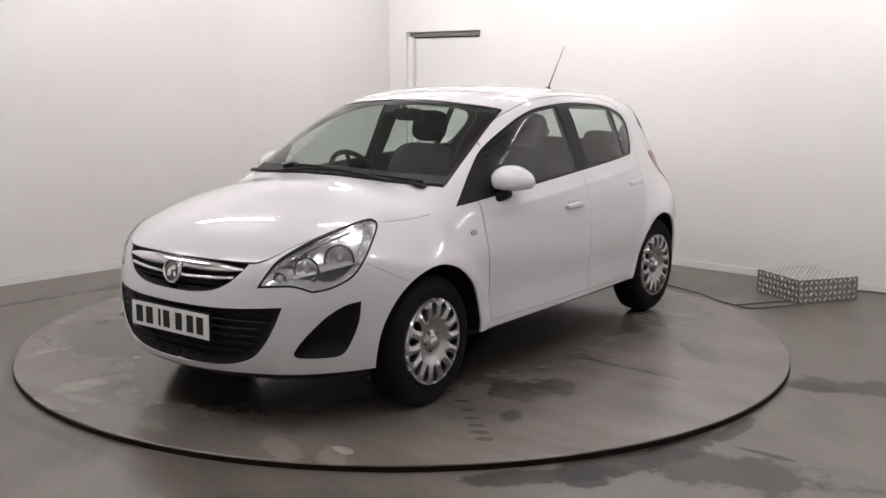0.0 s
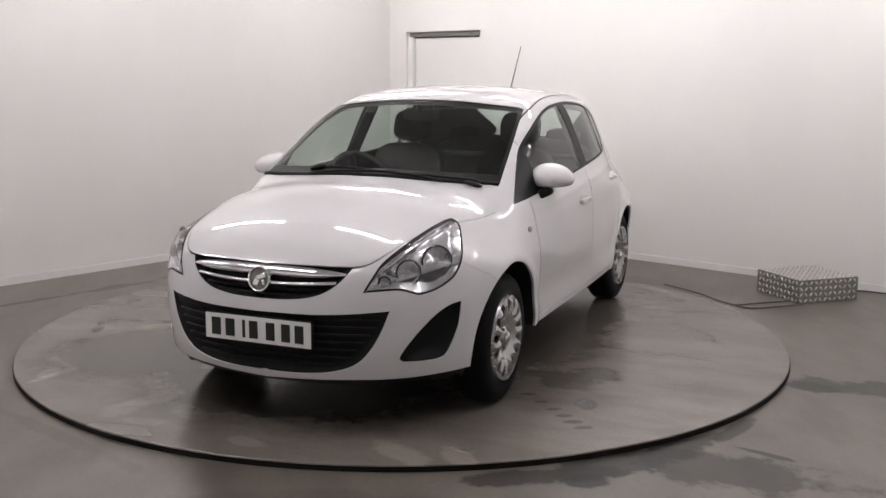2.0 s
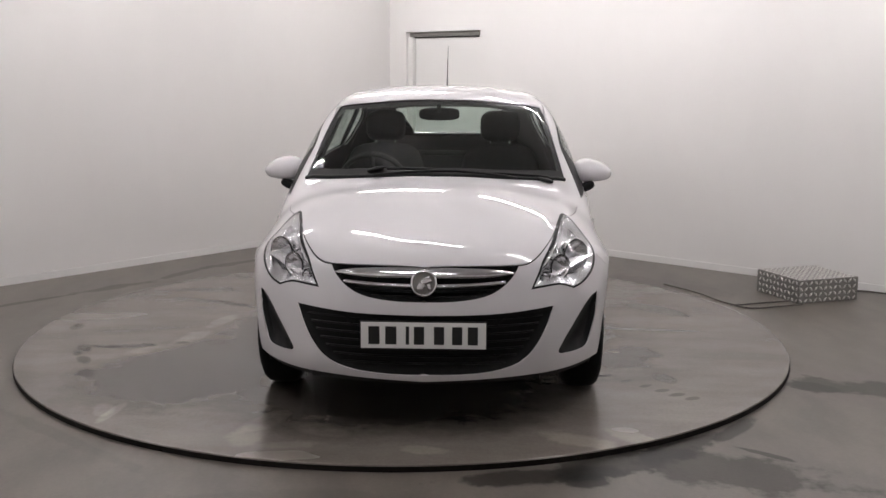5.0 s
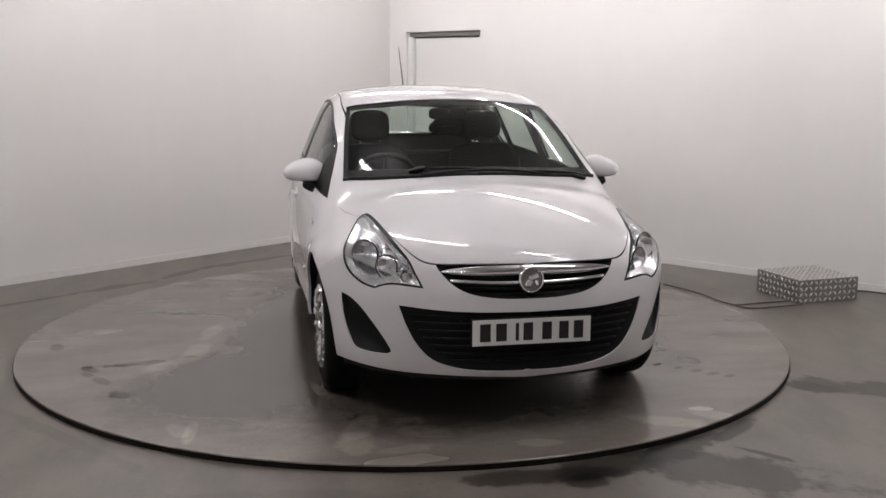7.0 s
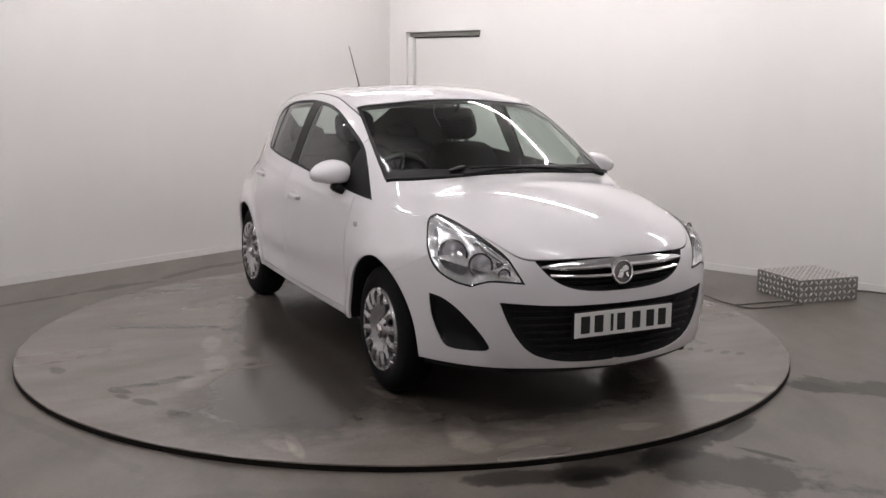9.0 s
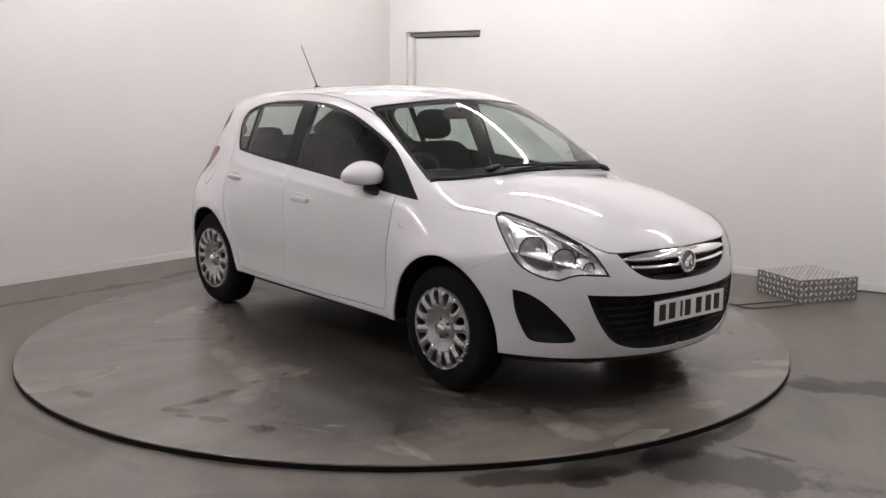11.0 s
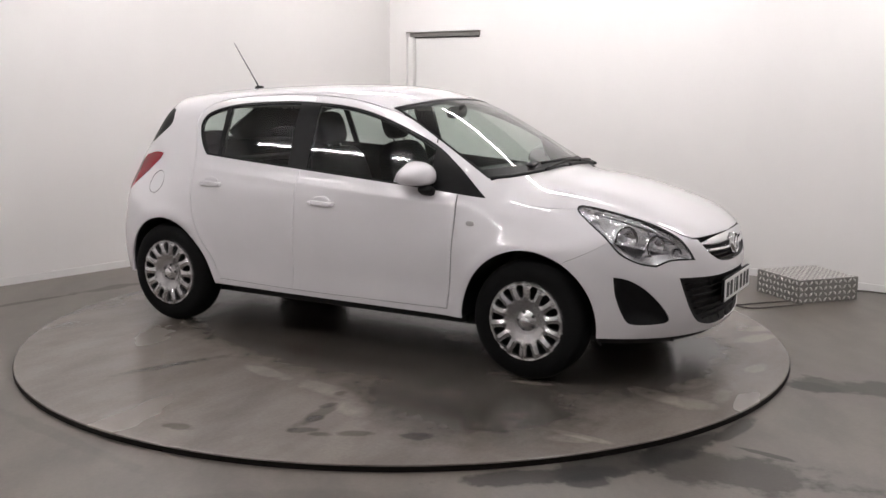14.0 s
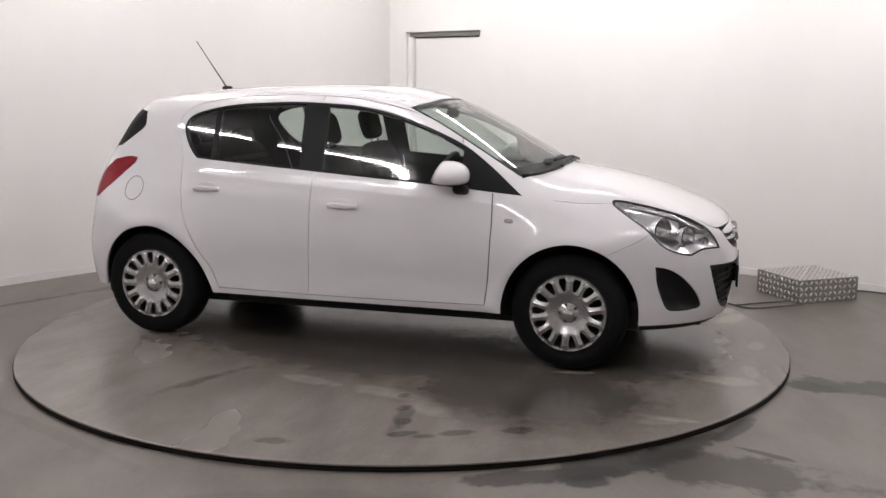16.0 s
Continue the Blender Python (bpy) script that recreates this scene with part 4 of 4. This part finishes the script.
front_ribbon("grille_top_bar", -0.375, 0.375, lambda y: 0.707 - 0.04 * y * y, lambda y: 0.022 * max(1 - (y / 0.40) ** 4, 0.05), -0.008, CHROME, "broad chrome top bar of the grille")
front_ribbon("grille_middle_bar", -0.34, 0.34, lambda y: 0.655 + 0.10 * y * y, lambda y: 0.009, -0.010, CHROME, "slim chrome grille bar")
for z, w in ((0.628, 0.29), (0.606, 0.22)):
    front_ribbon("grille_slat", -w, w, lambda y, z=z: z + 0.06 * y * y, lambda y: 0.004, -0.025, BLACK, "black grille slat")
for z, w in ((0.515, 0.50), (0.482, 0.485), (0.449, 0.465), (0.416, 0.445), (0.383, 0.42), (0.350, 0.39), (0.317, 0.345)):
    front_ribbon("intake_slat", -w, w, lambda y, z=z: z, lambda y: 0.004, -0.022, BLACK, "black intake slat", thick=0.008)


def badge():
    place = Matrix.Translation((2.062, 0, 0.667)) @ Matrix.Rotation(radians(90), 4, "Z") @ Matrix.Rotation(radians(180), 4, "Z") @ Matrix.Rotation(radians(8), 4, "X")
    bm = lathe([(0.045, 0.006), (0.047, 0.012), (0.052, 0.013), (0.056, 0.008), (0.057, -0.01)], 48)
    bmesh.ops.transform(bm, matrix=place, verts=bm.verts)
    ring = fit("badge", bm, CHROME, label="round chrome maker's badge")
    bm = lathe([(0.0, 0.001), (0.045, 0.003)], 32)
    bmesh.ops.transform(bm, matrix=place, verts=bm.verts)
    fit("badge_field", bm, ALU, ring, "dark badge centre")
    bm = bmesh.new()
    for (px, pz, sx, sz, rot) in ((-0.010, 0.010, 0.046, 0.026, 25), (0.012, -0.014, 0.03, 0.036, -20), (-0.022, -0.014, 0.016, 0.03, 10)):
        box(sx, 0.012, sz, (0, 0, 0), 0.005, place @ Matrix.Translation((px, 0.006, pz)) @ Matrix.Rotation(radians(rot), 4, "Y"), bm)
    fit("badge_emblem", bm, CHROME, ring, "plain raised chrome shape")


badge()


def number_plate():
    bm = box(0.004, 0.52, 0.111, (2.092, 0, 0.452), 0.0015)
    plate = fit("number_plate", bm, PLATE, label="white number plate with black characters", smooth=False)
    ys = [-0.205, -0.135, -0.066, -0.018, 0.065, 0.14, 0.205]
    wid = [0.046, 0.046, 0.014, 0.042, 0.042, 0.042, 0.042]
    for y, w in zip(ys, wid):
        fit("plate_bar", box(0.002, w, 0.076, (2.0945, y, 0.452), 0.0), INK, plate, "black bar", False)
    fit("plate_mount", box(0.06, 0.30, 0.10, (2.050, 0, 0.452), 0.006), BLACK, plate, "black plate mount", False)
    fit("plate_holder", box(0.014, 0.530, 0.120, (2.083, 0, 0.452), 0.004), BLACK, plate, "black plate holder", False)


number_plate()


def headlamp(s):
    v, f, d = deepen("lamp", 0.075, 0.06)
    w = (v - np.stack([d + 0.004, d * 0.5 + 0.003, 0 * d], 1)) * [1, s, 1] - [OX, OY, 0]
    bowl = solid("headlamp", w, [tuple(t) if s > 0 else tuple(reversed(t)) for t in f], BEZEL, car, "clear headlamp with silver reflectors", True)
    panel("lens", "lamp", LENS, "clear plastic lens", bowl, 0.001, 0, s, True)
    panel("lamp_rim", "lamp_rim", BLACK, "thin black rim", bowl, 0.0, 0.012, s)
    for (c, z, r, back) in ((-0.745, 0.736, 0.058, 0.074), (-0.885, 0.700, 0.047, 0.062), (-0.995, 0.666, 0.022, 0.035)):
        q = from_corner([(c, z)])[0] - np.array([back * 0.9, back * 0.7, 0])
        m = Matrix.Translation((q[0], s * q[1], z)) @ Matrix.Rotation(radians(-90 + s * 34), 4, "Z")
        bm = lathe([(r * k, 0.03 * k * k * (r / 0.05)) for k in (0.12, 0.3, 0.5, 0.7, 0.88, 1.0)] + [(r * 1.06, 0.03 * r / 0.05), (r * 1.08, 0.0)], 36)
        bmesh.ops.transform(bm, matrix=m, verts=bm.verts)
        fit("reflector", bm, REFLECTOR, bowl, "round silver reflector")
        hoop = [m @ Vector((r * 1.08 * math.cos(a), 0.03 * r / 0.05 - 0.002, r * 1.08 * math.sin(a))) for a in np.linspace(0, 2 * math.pi, 33)]
        fit("reflector_ring", tube(hoop, 0.0035, 6), BLACK, bowl, "dark ring round the reflector")
        fit("bulb", superbox(r * 0.26, r * 0.4, r * 0.26, m @ Matrix.Translation((0, 0.012, 0)), 0.9, 16, 10), BULB, bowl, "bulb")
    for pts, r in (([(-0.99, 0.725), (-0.89, 0.785), (-0.76, 0.83), (-0.65, 0.858)], 0.012), ([(-0.62, 0.83), (-0.66, 0.755), (-0.71, 0.69), (-0.77, 0.655)], 0.009), ([(-1.05, 0.645), (-0.96, 0.652), (-0.87, 0.630)], 0.008)):
        line = [Vector((q[0] - 0.022, s * (q[1] - 0.018), q[2] - 0.012)) for q in from_corner(smooth_line(pts, 0.04))]
        fit("lamp_trim", tube(line, r, 8), CHROME, bowl, "silver strip inside the lamp")


headlamp(1)
headlamp(-1)


# ---------------------------------------------------------------- mirrors, handles, small trim
def door_mirror(s):
    m = Matrix.Translation((0.612, s * 0.838, 1.005)) @ Matrix.Rotation(radians(-s * 14), 4, "Z")
    bm = superbox(0.116, 0.112, 0.074, m, 0.92)
    for vtx in bm.verts:
        q = m.inverted() @ vtx.co
        out = (s * q.y + 0.1) / 0.2
        q.z = q.z * (1.08 - 0.34 * out * out) - 0.004 * out
        q.x *= 1 - 0.25 * out * out
        back = -0.088 + 0.55 * max(q.z + 0.03, 0.0)
        if q.x < back:
            q.x = back + (q.x - back) * 0.25
        if q.z < -0.035:
            q.z = -0.035 + (q.z + 0.035) * 0.45
        vtx.co = m @ q
    shell = fit("door_mirror", bm, PAINT, DOORS["front_door", s], "white painted door mirror")
    fit("mirror_glass", superbox(0.004, 0.076, 0.044, m @ Matrix.Translation((-0.079, -s * 0.008, 0.004)) @ Matrix.Rotation(radians(27), 4, "Y"), 0.6), CHROME, shell, "mirror glass")
    bm = superbox(0.042, 0.055, 0.024, Matrix.Translation((0.668, s * 0.800, 0.926)) @ Matrix.Rotation(radians(s * 25), 4, "X"), 0.6)
    fit("mirror_arm", bm, BLACK, shell, "black mirror foot")


def handle(s, x, z, door):
    y = float(from_side([(x, z)])[0][1])
    bm = superbox(0.082, 0.012, 0.015, Matrix.Translation((x, s * (y + 0.009), z)) @ Matrix.Rotation(radians(2), 4, "Y"), 0.55)
    h = fit("door_handle", bm, PAINT, door, "white painted pull handle")
    for k in (-0.072, 0.072):
        fit("handle_foot", superbox(0.013, 0.02, 0.013, Matrix.Translation((x + k, s * (y + 0.006), z)), 0.7, 14, 8), PAINT, h)
    fit("handle_cup", superbox(0.055, 0.004, 0.028, Matrix.Translation((x, s * (y + 0.0005), z + 0.012)), 0.8), PAINT, door, "shallow handle cup")


for s in (1, -1):
    door_mirror(s)
    handle(s, 0.015, 0.822, DOORS["front_door", s])
    handle(s, -0.825, 0.882, DOORS["rear_door", s])
    y = float(from_side([(0.93, 0.777)])[0][1])
    fit("side_repeater", superbox(0.024, 0.006, 0.013, Matrix.Translation((0.93, s * y, 0.777)), 0.7), REPEATER, label="small clear side repeater")


def fuel_flap():
    cx, cz, r = -1.352, 0.858, 0.066
    a = np.linspace(0, 2 * np.pi, 48, endpoint=False)
    p = from_side(np.stack([cx + r * np.cos(a), cz + r * np.sin(a)], 1)) * [1, -1, 1]
    n = normal(p)
    bm = bmesh.new()
    rings = [[bm.verts.new(q + m * 0.0015 + w * np.array([math.cos(t), 0, math.sin(t)])) for q, m, t in zip(p, n, a)] for w in (-0.0017, 0.0017)]
    for i in range(48):
        bm.faces.new((rings[0][i], rings[0][(i + 1) % 48], rings[1][(i + 1) % 48], rings[1][i]))
    fit("fuel_flap", bm, GAP, label="round shut line of the fuel flap")


fuel_flap()
# aerial
fit("aerial_base", superbox(0.035, 0.018, 0.014, Matrix.Translation((-1.10, 0, float(from_top([(-1.10, 0)])[0][2]) + 0.006)), 0.8), BLACK, label="black aerial foot")
za = float(from_top([(-1.10, 0)])[0][2])
fit("aerial", tube([(-1.105, 0, za + 0.008), (-1.14, 0, za + 0.06), (-1.31, 0, za + 0.30)], 0.0055, 8, 0.4), BLACK, label="thin black roof aerial")
# wipers and scuttle
for s0, pts in ((1, [(1.10, 0.42), (1.09, 0.10), (1.06, -0.24)]), (2, [(1.115, -0.30), (1.10, -0.05), (1.085, 0.18)]), (3, [(1.02, 0.58), (1.06, 0.42), (1.10, 0.2)])):
    line = [Vector(q) + Vector((0, 0, 0.018)) for q in from_top(smooth_line(pts, 0.05))]
    fit("wiper", tube(line, 0.008, 8), BLACK, label="black windscreen wiper")


for s in (1, -1):
    q = from_top([(1.035, 0.56 if s > 0 else 0.30)])[0]
    fit("wiper_spindle", superbox(0.028, 0.045, 0.011, Matrix.Translation((q[0], s * q[1], q[2] + 0.007)) @ Matrix.Rotation(radians(-s * 14), 4, "X"), 0.7), BLACK, label="black wiper spindle cap")
    fit("scuttle", tube([Vector((*(a * np.array([1, s, 1])),)) + Vector((0, 0, 0.003)) for a in from_top(smooth_line([(1.112, 0.0), (1.092, 0.3), (1.037, 0.52), (0.965, 0.665)], 0.05))], 0.012, 8), BLACK, label="black scuttle strip")


# ---------------------------------------------------------------- cabin
def seat(name, x, y, wide, label):
    root = fit(name, superbox(0.26, wide, 0.075, Matrix.Translation((x, y, 0.50)) @ Matrix.Rotation(radians(-6), 4, "Y"), 0.45), CLOTH, label=label)
    lean = Matrix.Translation((x - 0.22, y, 0.53)) @ Matrix.Rotation(radians(-16), 4, "Y")
    fit("backrest", superbox(0.075, wide, 0.31, lean @ Matrix.Translation((0, 0, 0.28)), 0.5), CLOTH, root, "charcoal backrest")
    return root, lean


for y in (0.36, -0.36):
    root, lean = seat("front_seat", 0.15, y, 0.245, "charcoal cloth front seat")
    fit("headrest", superbox(0.045, 0.125, 0.098, lean @ Matrix.Translation((0.0, 0, 0.705)), 0.6), CLOTH, root, "charcoal headrest")
    for k in (-0.06, 0.06):
        fit("headrest_post", tube([lean @ Vector((0, k, 0.55)), lean @ Vector((0, k, 0.68))], 0.006), CHROME, root)
root, lean = seat("rear_seat", -0.80, 0.0, 0.62, "charcoal cloth rear bench")
for y in (0.36, -0.36):
    fit("headrest", superbox(0.04, 0.12, 0.06, lean @ Matrix.Translation((0, y, 0.60)), 0.6), CLOTH, root, "low charcoal headrest")
fit("dashboard", superbox(0.30, 0.70, 0.13, Matrix.Translation((0.80, 0, 0.845)) @ Matrix.Rotation(radians(6), 4, "Y"), 0.4), DASH, label="dark grey dashboard")
fit("dashboard_hood", superbox(0.10, 0.19, 0.06, Matrix.Translation((0.66, -0.37, 0.955)), 0.6), DASH, label="dark instrument cowl")
fit("centre_console", superbox(0.28, 0.12, 0.22, Matrix.Translation((0.50, 0, 0.60)), 0.4), DASH, label="dark centre console")
fit("parcel_shelf", superbox(0.22, 0.55, 0.02, Matrix.Translation((-1.28, 0, 0.98)), 0.3), LINING, label="dark parcel shelf")


def steering_wheel():
    m = Matrix.Translation((0.43, -0.37, 0.925)) @ Matrix.Rotation(radians(-62), 4, "Y")
    ring = [m @ Vector((0.18 * math.cos(a), 0.18 * math.sin(a), 0)) for a in np.linspace(0, 2 * math.pi, 41)]
    w = fit("steering_wheel", tube(ring, 0.015, 10), DASH, label="dark steering wheel")
    fit("wheel_hub", superbox(0.07, 0.08, 0.03, m @ Matrix.Translation((0, 0, -0.01)), 0.6), DASH, w)
    for a in (0.2, math.pi - 0.2, math.pi * 1.5):
        fit("spoke", tube([m @ Vector((0.03 * math.cos(a + 1.57), 0.03 * math.sin(a + 1.57), 0)), m @ Vector((0.175 * math.cos(a + 1.57), 0.175 * math.sin(a + 1.57), 0))], 0.013, 8), DASH, w)


steering_wheel()
fit("cabin_mirror", superbox(0.014, 0.115, 0.036, Matrix.Translation((0.40, 0.0, 1.305)) @ Matrix.Rotation(radians(10), 4, "Y"), 0.6), BLACK, label="black rear-view mirror")
fit("mirror_stem", tube([(0.41, 0, 1.32), (0.45, 0, 1.352)], 0.012), BLACK)


# ---------------------------------------------------------------- floor things
def drive_box():
    """Low tread-plate cover by the wall."""
    ob = empty("drive_cover", Matrix.Translation((BOX_X, BOX_Y, FL)) @ Matrix.Rotation(radians(BOX_TURN), 4, "Z") @ Matrix.Translation((BOX_W / 2, BOX_D / 2, 0)))
    tagged(ob, "low aluminium tread-plate cover box by the wall", "box")
    part("cover", box(BOX_W, BOX_D, BOX_H, (0, 0, BOX_H / 2), 0.006), ALU, ob, "aluminium cover")
    bm = bmesh.new()

    def bar(m):
        v = [bm.verts.new(m @ Vector(p)) for p in ((-0.021, 0, 0), (0, -0.009, 0), (0.021, 0, 0), (0, 0.009, 0), (0, 0, 0.007))]
        for i in range(4):
            bm.faces.new((v[i], v[(i + 1) % 4], v[4]))
    step = 0.041
    nx, ny, nz = int(BOX_W / step), int(BOX_D / step), int(BOX_H / step)
    for i in range(nx):
        for j in range(ny):
            q = Matrix.Rotation(radians(45 if (i + j) % 2 else -45), 4, "Z")
            bar(Matrix.Translation((-BOX_W / 2 + (i + 0.5) * step, -BOX_D / 2 + (j + 0.5) * step, BOX_H + 0.0005)) @ q)
    for i in range(nx):
        for k in range(nz):
            q = Matrix.Rotation(radians(45 if (i + k) % 2 else -45), 4, "Z")
            bar(Matrix.Translation((-BOX_W / 2 + (i + 0.5) * step, -BOX_D / 2 - 0.0005, (k + 0.5) * step)) @ Matrix.Rotation(radians(90), 4, "X") @ q)
    for j in range(ny):
        for k in range(nz):
            q = Matrix.Rotation(radians(45 if (j + k) % 2 else -45), 4, "Z")
            bar(Matrix.Translation((-BOX_W / 2 - 0.0005, -BOX_D / 2 + (j + 0.5) * step, (k + 0.5) * step)) @ Matrix.Rotation(radians(-90), 4, "Y") @ q)
    tagged(part("tread_pattern", bm, TREAD, ob, "raised tread bars"), kind="stuff")


BOX_X, BOX_Y, BOX_TURN, BOX_W, BOX_D, BOX_H = 2.715, 0.770, 17.0, 0.505, 0.47, 0.166
drive_box()


def cable(pts, label):
    line = [(x, y, FL + 0.0055) for x, y in smooth_line(pts, 0.05)]
    tagged(part("cable", tube(line, 0.005, 8), CABLE, smooth=True), label, "cable")


cable([(1.95, 1.45), (2.116, 1.127), (2.186, 0.88), (2.259, 0.735), (2.38, 0.765), (2.55, 0.815), (2.72, 0.86)], "dusty cable lying on the floor between turntable and box")
cable([(2.225, 0.82), (2.275, 0.69), (2.342, 0.63), (2.50, 0.665), (2.74, 0.745)], "dusty cable lying on the floor in a bend beside the box")
cable([(3.19, 1.10), (3.34, 1.19), (3.49, 1.09), (3.75, 0.88), (4.2, 0.45)], "dusty cable along the foot of the wall")


# ---------------------------------------------------------------- what turns
TURN = [(0.0, -128.65), (0.5, -125.40), (1.0, -121.97), (1.5, -118.50), (2.0, -115.0), (2.5, -111.5), (3.0, -107.98), (3.5, -104.46), (4.0, -100.93), (6.5, -83.50), (7.0, -80.03), (7.5, -76.57),
        (8.0, -73.10), (8.5, -69.63), (9.0, -66.15), (11.5, -49.0), (12.0, -45.53), (12.5, -42.05), (13.0, -38.57), (13.5, -35.12), (14.0, -31.73), (14.5, -28.36), (15.0, -25.0), (15.5, -21.63), (16.0, -18.24)]


def motions():
    rows = [(t, pose(0, 0, 0, 0, 0, a)) for t, a in TURN]
    walk(car, rows)
    walk(table, rows)


motions()
